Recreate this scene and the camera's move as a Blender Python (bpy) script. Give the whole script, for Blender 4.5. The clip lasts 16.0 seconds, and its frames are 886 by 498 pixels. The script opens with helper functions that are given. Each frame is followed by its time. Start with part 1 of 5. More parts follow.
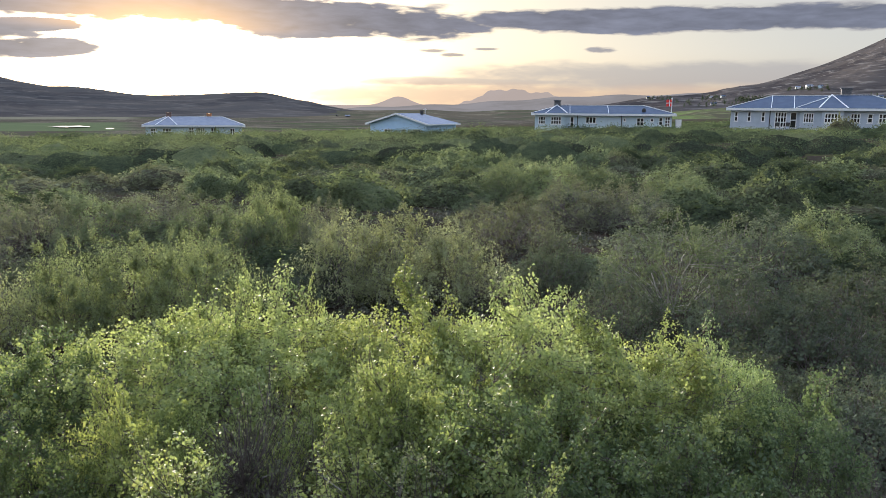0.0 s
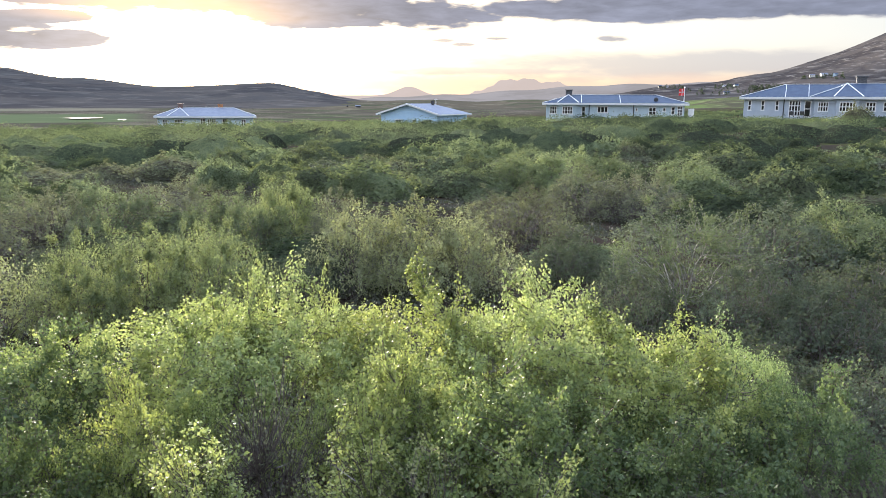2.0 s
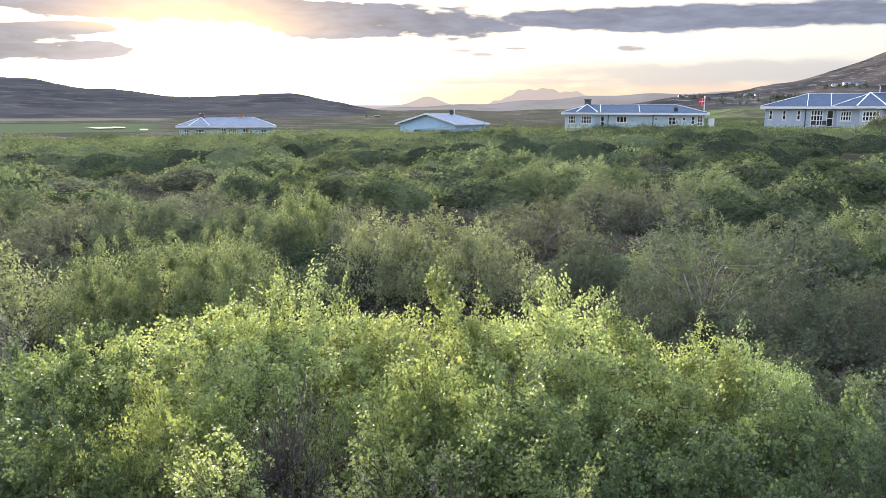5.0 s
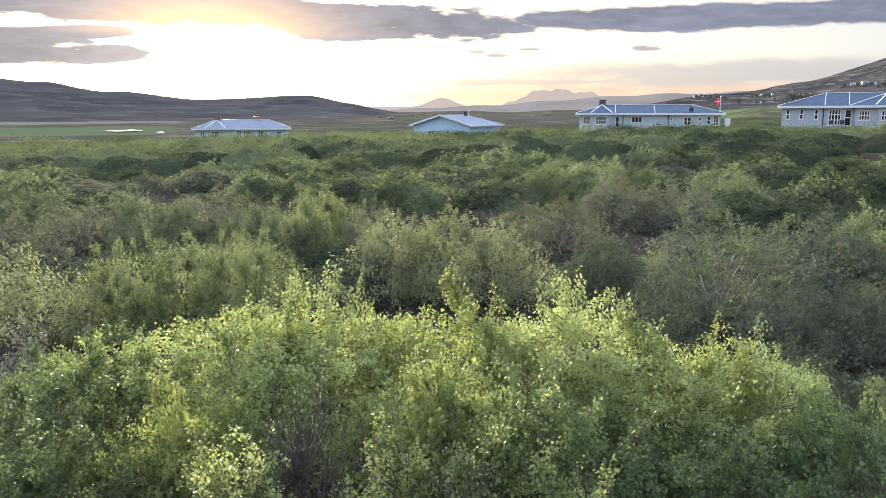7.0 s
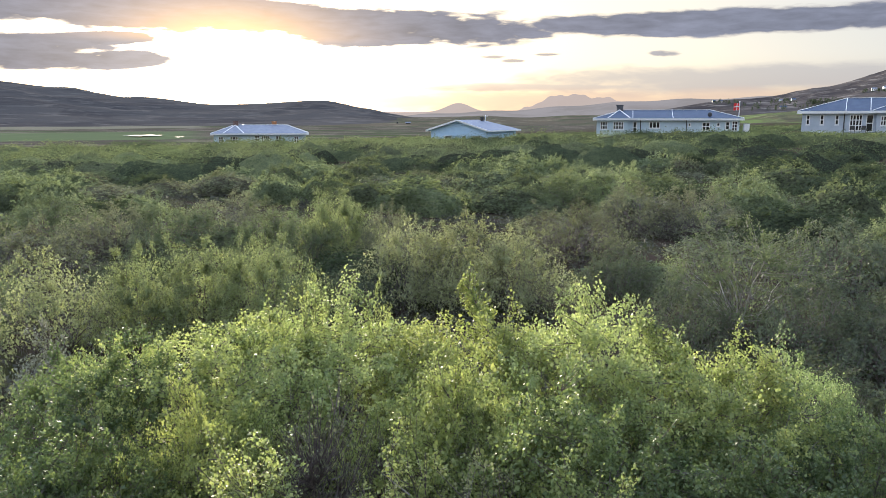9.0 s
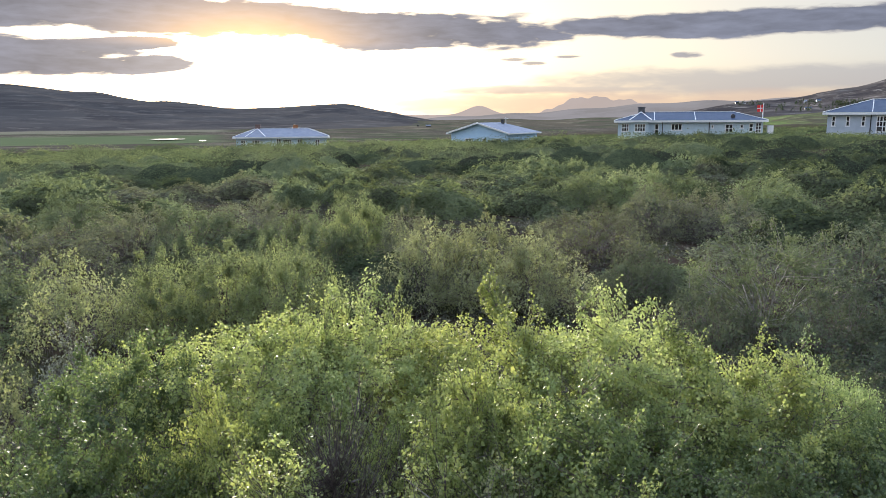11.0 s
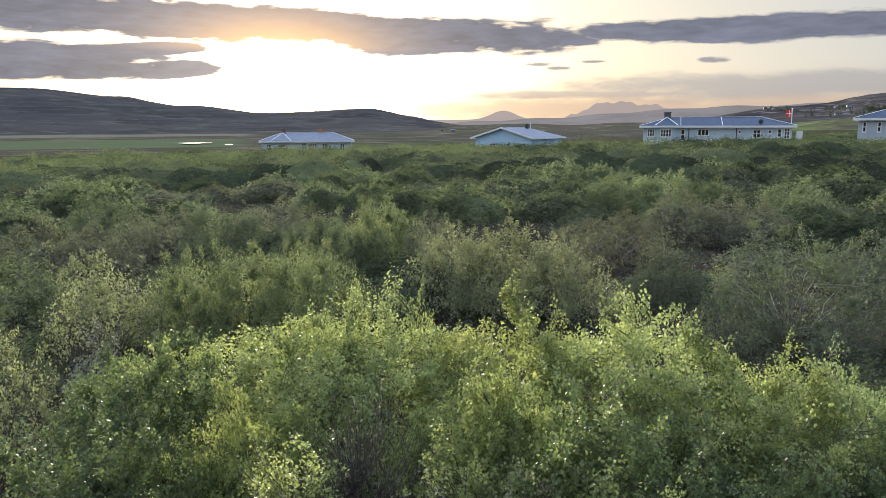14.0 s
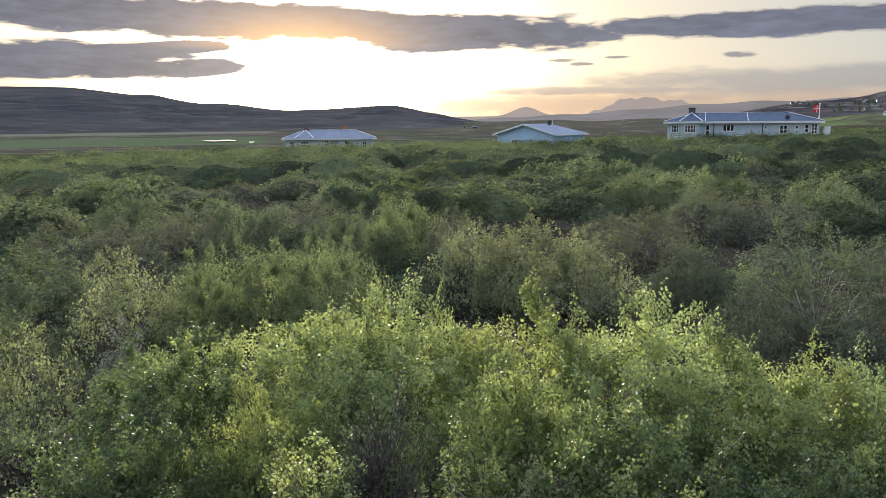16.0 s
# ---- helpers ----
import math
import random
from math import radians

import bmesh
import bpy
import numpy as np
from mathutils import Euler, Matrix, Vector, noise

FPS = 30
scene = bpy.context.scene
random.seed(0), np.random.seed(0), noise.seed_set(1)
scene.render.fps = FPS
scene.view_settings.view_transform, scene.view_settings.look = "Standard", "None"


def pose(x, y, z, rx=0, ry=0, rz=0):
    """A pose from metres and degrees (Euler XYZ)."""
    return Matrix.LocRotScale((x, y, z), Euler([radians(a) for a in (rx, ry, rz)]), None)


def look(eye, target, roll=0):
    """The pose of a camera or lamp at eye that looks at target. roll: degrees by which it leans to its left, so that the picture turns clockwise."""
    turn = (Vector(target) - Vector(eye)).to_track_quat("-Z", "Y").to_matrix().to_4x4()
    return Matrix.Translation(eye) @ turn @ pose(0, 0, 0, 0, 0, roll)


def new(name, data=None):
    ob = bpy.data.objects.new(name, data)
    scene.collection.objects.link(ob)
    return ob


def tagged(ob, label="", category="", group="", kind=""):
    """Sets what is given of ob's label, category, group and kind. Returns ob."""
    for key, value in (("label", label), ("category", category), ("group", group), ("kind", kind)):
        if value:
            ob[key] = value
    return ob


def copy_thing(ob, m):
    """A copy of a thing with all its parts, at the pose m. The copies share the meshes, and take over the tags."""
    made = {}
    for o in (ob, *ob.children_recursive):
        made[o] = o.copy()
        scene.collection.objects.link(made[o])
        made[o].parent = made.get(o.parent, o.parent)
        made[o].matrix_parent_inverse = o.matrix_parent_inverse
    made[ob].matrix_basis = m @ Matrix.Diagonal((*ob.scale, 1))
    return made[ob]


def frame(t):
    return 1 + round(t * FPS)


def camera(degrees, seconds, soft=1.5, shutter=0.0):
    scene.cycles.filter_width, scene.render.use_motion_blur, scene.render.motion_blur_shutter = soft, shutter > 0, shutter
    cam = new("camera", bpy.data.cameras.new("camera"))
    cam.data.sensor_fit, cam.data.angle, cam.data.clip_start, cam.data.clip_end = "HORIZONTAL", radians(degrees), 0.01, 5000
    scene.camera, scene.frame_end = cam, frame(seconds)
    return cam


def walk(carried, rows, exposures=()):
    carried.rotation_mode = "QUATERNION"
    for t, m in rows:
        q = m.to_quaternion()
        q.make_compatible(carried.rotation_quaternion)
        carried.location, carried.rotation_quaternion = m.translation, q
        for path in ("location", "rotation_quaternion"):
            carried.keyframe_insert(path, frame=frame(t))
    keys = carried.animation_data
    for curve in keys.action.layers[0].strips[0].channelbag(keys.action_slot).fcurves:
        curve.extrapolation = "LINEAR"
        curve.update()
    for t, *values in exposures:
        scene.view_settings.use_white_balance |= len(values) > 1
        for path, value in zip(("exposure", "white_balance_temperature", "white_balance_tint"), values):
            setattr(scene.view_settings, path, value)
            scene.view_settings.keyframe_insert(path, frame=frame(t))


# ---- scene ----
EYE = 4.6
PATH = [  # seconds, x, y, z, yaw, pitch, roll
    (0, 0.000, 0.000, 4.600, 0.000, -10.699, -0.494),
    (0.5, -0.010, 0.001, 4.603, 0.203, -10.961, -0.511),
    (1, -0.002, 0.008, 4.601, 0.397, -11.298, -0.389),
    (1.5, -0.007, 0.007, 4.605, 0.660, -11.528, -0.192),
    (2, -0.015, 0.005, 4.608, 0.861, -11.453, -0.265),
    (2.5, -0.021, -0.004, 4.603, 1.117, -11.180, -0.233),
    (3, -0.035, -0.013, 4.610, 1.459, -10.970, -0.253),
    (3.5, -0.040, -0.028, 4.612, 1.694, -10.849, -0.295),
    (6, -0.036, -0.050, 4.609, 2.796, -10.716, -0.124),
    (6.5, -0.039, -0.058, 4.612, 3.106, -10.711, -0.062),
    (7, -0.041, -0.051, 4.614, 3.437, -10.626, 0.093),
    (7.5, -0.046, -0.035, 4.615, 3.755, -10.590, -0.044),
    (8, -0.064, -0.021, 4.615, 4.094, -10.516, -0.134),
    (8.5, -0.065, -0.024, 4.612, 4.422, -10.388, -0.004),
    (9, -0.067, -0.030, 4.611, 4.707, -10.233, 0.063),
    (11.5, -0.065, -0.026, 4.610, 6.544, -9.990, 0.310),
    (12, -0.069, -0.016, 4.606, 6.644, -9.952, 0.298),
    (12.5, -0.069, -0.009, 4.606, 6.876, -9.873, 0.327),
    (13, -0.062, -0.015, 4.607, 7.298, -9.767, 0.371),
    (13.5, -0.064, -0.016, 4.606, 7.787, -9.653, 0.241),
    (14, -0.057, -0.020, 4.602, 8.161, -9.648, 0.152),
    (14.5, -0.055, -0.020, 4.603, 8.561, -9.724, 0.143),
    (15, -0.046, -0.021, 4.606, 9.019, -9.737, 0.330),
    (15.5, -0.030, -0.020, 4.603, 9.545, -9.767, 0.412),
    (16, -0.026, -0.013, 4.605, 9.915, -9.883, 0.406),
]
EXPO = [(0, 1.06), (0.5, 1.24), (1.5, 1.52), (2.5, 1.61), (3.5, 1.64), (6, 1.55), (7, 1.5), (9, 1.31), (12.5, 1.12), (16, 0.87)]
cam = camera(62.27, 16.0, soft=0.85)
walk(cam, [(t, pose(x, y, z, 90 + p, 0, w) @ pose(0, 0, 0, 0, 0, -r)) for t, x, y, z, w, p, r in PATH],
     exposures=EXPO)

# ---------------------------------------------------------------- light
SUN_AZ, SUN_EL = 20.5, 7.2      # degrees to the left of ahead, above the horizon
world = bpy.data.worlds.new("evening_sky")
scene.world = world
world.use_nodes = True


class Nodes:
    """Short hand for node trees."""

    def __init__(self, tree):
        self.t = tree
        tree.nodes.clear()

    def n(self, kind, **props):
        node = self.t.nodes.new(kind)
        for k, v in props.items():
            setattr(node, k, v)
        return node

    def put(self, socket, v):
        if isinstance(v, bpy.types.NodeSocket):
            self.t.links.new(v, socket)
        else:
            socket.default_value = v

    def m(self, op, a, b=0.0, c=0.0, clamp=False):
        node = self.n("ShaderNodeMath", operation=op, use_clamp=clamp)
        for s, v in zip(node.inputs, (a, b, c)):
            self.put(s, v)
        return node.outputs[0]

    def step(self, v, lo, hi):
        node = self.n("ShaderNodeMapRange", interpolation_type="SMOOTHSTEP")
        for s, x in zip(node.inputs, (v, lo, hi, 0.0, 1.0)):
            self.put(s, x)
        return node.outputs[0]

    def mix(self, f, a, b, how="MIX"):
        node = self.n("ShaderNodeMix", data_type="RGBA", blend_type=how)
        self.put(node.inputs[0], f)
        for s, v in ((node.inputs[6], a), (node.inputs[7], b)):
            self.put(s, v if isinstance(v, bpy.types.NodeSocket) else (*v, 1.0))
        return node.outputs[2]

    def noise(self, vec, scale, detail=4.0, rough=0.55, warp=0.0):
        node = self.n("ShaderNodeTexNoise")
        if vec is not None:
            self.put(node.inputs["Vector"], vec)
        for k, v in (("Scale", scale), ("Detail", detail), ("Roughness", rough), ("Distortion", warp)):
            node.inputs[k].default_value = v
        return node.outputs["Fac"]

    def vec(self, x, y, z=0.0):
        node = self.n("ShaderNodeCombineXYZ")
        for s, v in zip(node.inputs, (x, y, z)):
            self.put(s, v)
        return node.outputs[0]

    def scaled(self, vec, s):
        node = self.n("ShaderNodeVectorMath", operation="MULTIPLY")
        self.put(node.inputs[0], vec)
        node.inputs[1].default_value = s
        return node.outputs[0]


def build_sky():
    w = Nodes(world.node_tree)
    m = w.m
    sep = w.n("ShaderNodeSeparateXYZ")
    w.put(sep.inputs[0], w.n("ShaderNodeTexCoord").outputs["Generated"])
    x, y, z = sep.outputs
    az = m("MULTIPLY", m("ARCTAN2", m("MULTIPLY", x, -1.0), y), 57.2958)
    el = m("MULTIPLY", m("ARCSINE", z), 57.2958)
    flow = w.vec(m("MULTIPLY", az, 0.16), m("MULTIPLY", el, 0.75))
    soft = m("SUBTRACT", w.noise(flow, 0.8, 4.0, 0.5, 0.2), 0.5)
    fine = m("SUBTRACT", w.noise(flow, 3.0, 4.0, 0.55, 0.3), 0.5)
    ragged = m("ADD", m("MULTIPLY", soft, 1.7), m("MULTIPLY", fine, 0.75))

    def bank(a0, e0, wide, high, lean=0.0):
        """1 in the heart of a cloud bank, 0 at its edge, below 0 outside."""
        da = m("DIVIDE", m("SUBTRACT", az, a0), wide)
        de = m("DIVIDE", m("SUBTRACT", el, m("MULTIPLY_ADD", m("SUBTRACT", az, a0), lean, e0)), high)
        q = m("ADD", m("POWER", m("ABSOLUTE", da), 5.0), m("MULTIPLY", de, de))
        return m("SUBTRACT", 1.0, q)

    def puff(a0, e0, wide, high):
        da = m("DIVIDE", m("SUBTRACT", az, a0), wide)
        de = m("DIVIDE", m("SUBTRACT", el, e0), high)
        return m("SUBTRACT", 1.0, m("ADD", m("MULTIPLY", da, da), m("MULTIPLY", de, de)))

    def union(*vs):
        out = vs[0]
        for v in vs[1:]:
            out = m("MAXIMUM", out, v)
        return out

    heavy = union(bank(23.0, 7.15, 27.0, 1.5, 0.035), bank(-21.0, 6.5, 20.0, 0.95, 0.012), bank(45.0, 4.15, 18.0, 1.3, -0.02), bank(36.0, 3.75, 12.0, 0.75, -0.03), bank(31.5, 5.15, 6.5, 0.5, -0.06), bank(-27.0, 8.6, 9.0, 0.5, 0.03))
    heavy = w.step(m("ADD", heavy, m("MULTIPLY", ragged, 1.5)), -0.2, 0.4)
    wisps = union(puff(0.9, 4.43, 1.4, 0.16), puff(-0.6, 4.12, 1.0, 0.18), puff(-3.2, 4.58, 1.2, 0.12), puff(-11.6, 4.5, 1.4, 0.24),
                  puff(31.5, 5.5, 2.6, 0.3))
    wisps = w.step(m("ADD", wisps, m("MULTIPLY", fine, 2.2)), 0.0, 0.9)
    veil = union(bank(-17.0, 2.6, 17.0, 1.1), bank(-3.0, 2.2, 11.0, 0.35))
    veil = w.step(m("ADD", veil, m("MULTIPLY", ragged, 1.3)), -0.2, 0.9)
    # broken cloud over the rest of the sky
    dome = w.n("ShaderNodeTexCoord").outputs["Generated"]
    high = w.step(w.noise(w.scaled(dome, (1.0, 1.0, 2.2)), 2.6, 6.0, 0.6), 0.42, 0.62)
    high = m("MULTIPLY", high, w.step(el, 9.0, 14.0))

    # glow of the low sun behind the cloud
    da = m("SUBTRACT", az, SUN_AZ)
    de = m("SUBTRACT", el, 4.4)
    near = m("SQRT", m("ADD", m("POWER", m("MULTIPLY", da, 0.45), 2.0), m("MULTIPLY", de, de)))
    core = m("EXPONENT", m("MULTIPLY", m("POWER", m("DIVIDE", near, 5.5), 2.0), -1.0))
    wide = m("EXPONENT", m("MULTIPLY", m("POWER", m("DIVIDE", near, 14.0), 2.0), -1.0))

    sky = w.n("ShaderNodeTexSky", sky_type="NISHITA", sun_disc=False)
    sky.sun_elevation, sky.sun_rotation = radians(SUN_EL), radians(-SUN_AZ)
    sky.air_density, sky.dust_density, sky.ozone_density = 1.0, 1.5, 1.0
    clear = w.mix(1.0, sky.outputs[0], (SKY_GAIN, SKY_GAIN, SKY_GAIN), "MULTIPLY")
    warm = w.mix(1.0, w.mix(core, (3.0, 2.4, 1.5), (60.0, 52.0, 41.0)), w.n_rgb(wide), "MULTIPLY")
    cream = w.mix(w.step(az, -30.0, 8.0), (6.0, 6.15, 6.5), (8.6, 7.8, 6.6))
    cream = w.mix(w.step(el, 0.5, 4.5), w.mix(1.0, cream, (0.74, 0.66, 0.62), "MULTIPLY"), cream)
    clear = w.mix(0.8, clear, cream)
    clear = w.mix(1.0, clear, warm, "ADD")
    clear = w.mix(m("MULTIPLY", veil, 0.68), clear, (4.2, 4.15, 4.35))
    low = w.step(m("ADD", union(bank(0.0, 1.0, 13.0, 1.35), bank(-24.0, 1.2, 14.0, 1.0)), m("MULTIPLY", ragged, 1.0)), -0.1, 1.0)
    clear = w.mix(m("MULTIPLY", low, 0.7), clear, (6.4, 4.9, 4.0))
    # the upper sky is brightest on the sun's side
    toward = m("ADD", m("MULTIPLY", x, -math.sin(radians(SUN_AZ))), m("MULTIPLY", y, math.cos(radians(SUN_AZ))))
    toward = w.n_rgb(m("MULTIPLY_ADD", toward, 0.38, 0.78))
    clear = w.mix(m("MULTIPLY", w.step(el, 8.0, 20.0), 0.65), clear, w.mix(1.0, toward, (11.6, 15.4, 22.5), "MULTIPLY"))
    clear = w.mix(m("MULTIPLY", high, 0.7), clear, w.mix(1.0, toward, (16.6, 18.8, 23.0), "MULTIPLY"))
    tone = m("MULTIPLY_ADD", fine, 0.9, m("MULTIPLY_ADD", soft, 0.9, 1.0))
    grey = w.mix(1.0, w.mix(wide, (1.75, 1.95, 2.7), (1.95, 2.02, 2.6)), w.n_rgb(tone), "MULTIPLY")
    under = m("EXPONENT", m("MULTIPLY", m("POWER", m("DIVIDE", near, 2.9), 2.0), -1.0))
    under = m("MULTIPLY", under, w.step(el, 5.0, 5.8))
    grey = w.mix(m("MULTIPLY", under, 0.9), grey, (17.0, 9.5, 3.6))
    rim = w.mix(m("POWER", core, 3.0), (4.6, 4.1, 4.2), (19.0, 10.5, 4.0))
    cover = m("MAXIMUM", heavy, m("MULTIPLY", wisps, 0.8))
    thin = m("SUBTRACT", 1.0, w.step(cover, 0.35, 1.0))
    body_col = w.mix(m("MULTIPLY", thin, m("MULTIPLY_ADD", core, 0.4, 0.6)), grey, rim)
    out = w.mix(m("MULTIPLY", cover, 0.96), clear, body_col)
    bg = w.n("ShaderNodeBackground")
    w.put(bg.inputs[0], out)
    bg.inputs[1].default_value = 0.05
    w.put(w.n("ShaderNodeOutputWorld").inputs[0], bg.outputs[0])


def n_rgb(self, v):
    node = self.n("ShaderNodeCombineColor")
    for s in node.inputs[:3]:
        self.put(s, v)
    return node.outputs[0]


Nodes.n_rgb = n_rgb
SKY_GAIN = 1.6
build_sky()


def polar(az, d, z=0.0):
    return Vector((-math.sin(radians(az)) * d, math.cos(radians(az)) * d, z))


sun = new("sun", bpy.data.lights.new("sun", "SUN"))
sun.data.energy, sun.data.angle, sun.data.color = 5.0, radians(4.0), (1.0, 0.88, 0.71)
sun.matrix_world = look((0, 0, 0), -polar(SUN_AZ, 1.0, math.tan(radians(SUN_EL))))


# ---------------------------------------------------------------- materials
def material(name):
    mat = bpy.data.materials.new(name)
    mat.use_nodes = True
    return mat, Nodes(mat.node_tree)


def surface(w, colour, rough=0.6, metal=0.0, bump=None, strength=0.3, distance=0.02, spec=0.5):
    b = w.n("ShaderNodeBsdfPrincipled")
    w.put(b.inputs["Base Color"], colour if isinstance(colour, bpy.types.NodeSocket) else (*colour, 1.0))
    w.put(b.inputs["Roughness"], rough)
    w.put(b.inputs["Metallic"], metal)
    b.inputs["Specular IOR Level"].default_value = spec
    if bump is not None:
        n = w.n("ShaderNodeBump")
        n.inputs["Strength"].default_value, n.inputs["Distance"].default_value = strength, distance
        w.put(n.inputs["Height"], bump)
        w.put(b.inputs["Normal"], n.outputs[0])
    w.put(w.n("ShaderNodeOutputMaterial").inputs[0], b.outputs[0])
    return b


def leaf_material(name, dark, mid, bright, gloss=0.42, through_light=0.45, patch_size=1.7, shine=0.5, fleck=0.55):
    mat, w = material(name)
    geo = w.n("ShaderNodeNewGeometry").outputs["Random Per Island"]
    shrub = w.n("ShaderNodeObjectInfo").outputs["Random"]
    pos = w.n("ShaderNodeTexCoord").outputs["Object"]
    patch = w.step(w.noise(pos, patch_size, 3.0), 0.35, 0.65)
    f = w.m("MULTIPLY_ADD", patch, 1.0 - fleck, w.m("MULTIPLY", geo, fleck))
    col = w.mix(w.step(f, 0.55, 1.0), w.mix(w.step(f, 0.0, 0.5), dark, mid), bright)
    hsv = w.n("ShaderNodeHueSaturation")
    w.put(hsv.inputs["Hue"], w.m("MULTIPLY_ADD", shrub, 0.016, 0.492))
    w.put(hsv.inputs["Saturation"], w.m("MULTIPLY_ADD", shrub, -0.2, 1.06))
    w.put(hsv.inputs["Value"], w.m("MULTIPLY_ADD", shrub, 0.4, 0.8))
    w.put(hsv.inputs["Color"], col)
    b = w.n("ShaderNodeBsdfPrincipled")
    w.put(b.inputs["Base Color"], hsv.outputs[0])
    b.inputs["Roughness"].default_value, b.inputs["Specular IOR Level"].default_value = gloss, shine
    t = w.n("ShaderNodeBsdfTranslucent")
    w.put(t.inputs[0], w.mix(1.0, hsv.outputs[0], (1.22, 1.26, 0.88), "MULTIPLY"))
    s = w.n("ShaderNodeMixShader")
    s.inputs[0].default_value = through_light
    w.put(s.inputs[1], b.outputs[0])
    w.put(s.inputs[2], t.outputs[0])
    w.put(w.n("ShaderNodeOutputMaterial").inputs[0], s.outputs[0])
    return mat


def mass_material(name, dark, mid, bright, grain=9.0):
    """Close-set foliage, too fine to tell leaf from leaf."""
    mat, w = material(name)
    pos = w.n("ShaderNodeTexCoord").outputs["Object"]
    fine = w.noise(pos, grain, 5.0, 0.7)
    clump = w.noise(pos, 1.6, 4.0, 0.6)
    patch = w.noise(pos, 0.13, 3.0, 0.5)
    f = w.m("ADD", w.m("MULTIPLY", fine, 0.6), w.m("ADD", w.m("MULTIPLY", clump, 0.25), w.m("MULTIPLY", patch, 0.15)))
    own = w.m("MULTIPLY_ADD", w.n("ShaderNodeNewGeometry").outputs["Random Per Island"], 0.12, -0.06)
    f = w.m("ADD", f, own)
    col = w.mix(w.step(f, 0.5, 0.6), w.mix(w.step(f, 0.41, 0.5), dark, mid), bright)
    bump = w.n("ShaderNodeBump")
    bump.inputs["Strength"].default_value, bump.inputs["Distance"].default_value = 1.0, 0.3
    w.put(bump.inputs["Height"], w.m("ADD", clump, w.m("MULTIPLY", fine, 0.7)))
    b = w.n("ShaderNodeBsdfDiffuse")
    w.put(b.inputs[0], col)
    w.put(b.inputs["Normal"], bump.outputs[0])
    t = w.n("ShaderNodeBsdfTranslucent")
    w.put(t.inputs[0], col)
    s = w.n("ShaderNodeMixShader")
    s.inputs[0].default_value = 0.2
    w.put(s.inputs[1], b.outputs[0])
    w.put(s.inputs[2], t.outputs[0])
    w.put(w.n("ShaderNodeOutputMaterial").inputs[0], s.outputs[0])
    return mat


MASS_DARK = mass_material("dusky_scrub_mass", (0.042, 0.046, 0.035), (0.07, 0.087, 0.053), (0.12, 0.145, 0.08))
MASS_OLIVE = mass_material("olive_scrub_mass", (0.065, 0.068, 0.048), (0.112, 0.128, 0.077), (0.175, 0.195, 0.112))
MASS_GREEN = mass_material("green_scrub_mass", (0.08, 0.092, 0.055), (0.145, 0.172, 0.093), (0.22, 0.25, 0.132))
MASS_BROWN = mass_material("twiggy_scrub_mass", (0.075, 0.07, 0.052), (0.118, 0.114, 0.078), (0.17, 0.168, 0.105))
LEAF_FRESH = leaf_material("fresh_birch_leaf", (0.116, 0.155, 0.068), (0.275, 0.325, 0.134), (0.44, 0.47, 0.198), 0.5, 0.48, 1.7, 0.3, 0.5)
LEAF_YOUNG = leaf_material("young_birch_leaf", (0.125, 0.14, 0.08), (0.215, 0.235, 0.12), (0.33, 0.345, 0.175), 0.7, 0.45, 1.2, 0.1, 0.45)
LEAF_GREEN = leaf_material("mid_green_birch_leaf", (0.082, 0.122, 0.056), (0.182, 0.238, 0.104), (0.325, 0.372, 0.165), 0.5, 0.46, 1.7, 0.3, 0.5)
# birch leaf coloured darker, so shade at the bank's ends is painted in
LEAF_SHADED = leaf_material("shaded_green_birch_leaf", (0.055, 0.085, 0.042), (0.11, 0.152, 0.066), (0.21, 0.26, 0.108), 0.5, 0.42, 1.7, 0.3)
LEAF_DARK = leaf_material("dwarf_birch_leaf", (0.062, 0.076, 0.06), (0.098, 0.118, 0.085), (0.155, 0.18, 0.12), 0.85, 0.35, 1.2, 0.02)
LEAF_BIRCH = leaf_material("birch_leaf", (0.10, 0.122, 0.078), (0.15, 0.182, 0.11), (0.235, 0.27, 0.155), 0.85, 0.42, 0.9, 0.02, 0.35)
LEAF_WILLOW = leaf_material("willow_leaf", (0.14, 0.17, 0.108), (0.212, 0.252, 0.15), (0.31, 0.352, 0.198), 0.85, 0.42, 0.9, 0.02, 0.35)
LEAF_MOUND = leaf_material("bright_willow_leaf", (0.165, 0.2, 0.122), (0.265, 0.312, 0.176), (0.385, 0.425, 0.23), 0.8, 0.48, 0.9, 0.05, 0.35)
LEAF_OLIVE = leaf_material("olive_birch_leaf", (0.155, 0.168, 0.102), (0.24, 0.256, 0.148), (0.345, 0.36, 0.205), 0.8, 0.45, 0.9, 0.05, 0.45)
LEAF_GREY = leaf_material("woolly_willow_leaf", (0.12, 0.13, 0.11), (0.22, 0.235, 0.20), (0.40, 0.42, 0.37), 0.6, 0.25)
LEAF_BROWN = leaf_material("budding_birch_leaf", (0.122, 0.126, 0.092), (0.178, 0.188, 0.124), (0.255, 0.272, 0.168), 0.85, 0.4, 0.9, 0.02, 0.4)
LEAF_SCRUB = leaf_material("scrub_leaf", (0.05, 0.06, 0.042), (0.074, 0.096, 0.056), (0.112, 0.14, 0.078), 0.9, 0.4, 0.16, 0.0, 0.2)
LEAF_FAR_OLIVE = leaf_material("far_birch_leaf", (0.10, 0.118, 0.074), (0.128, 0.152, 0.09), (0.172, 0.196, 0.114), 0.9, 0.4, 0.3, 0.0, 0.2)
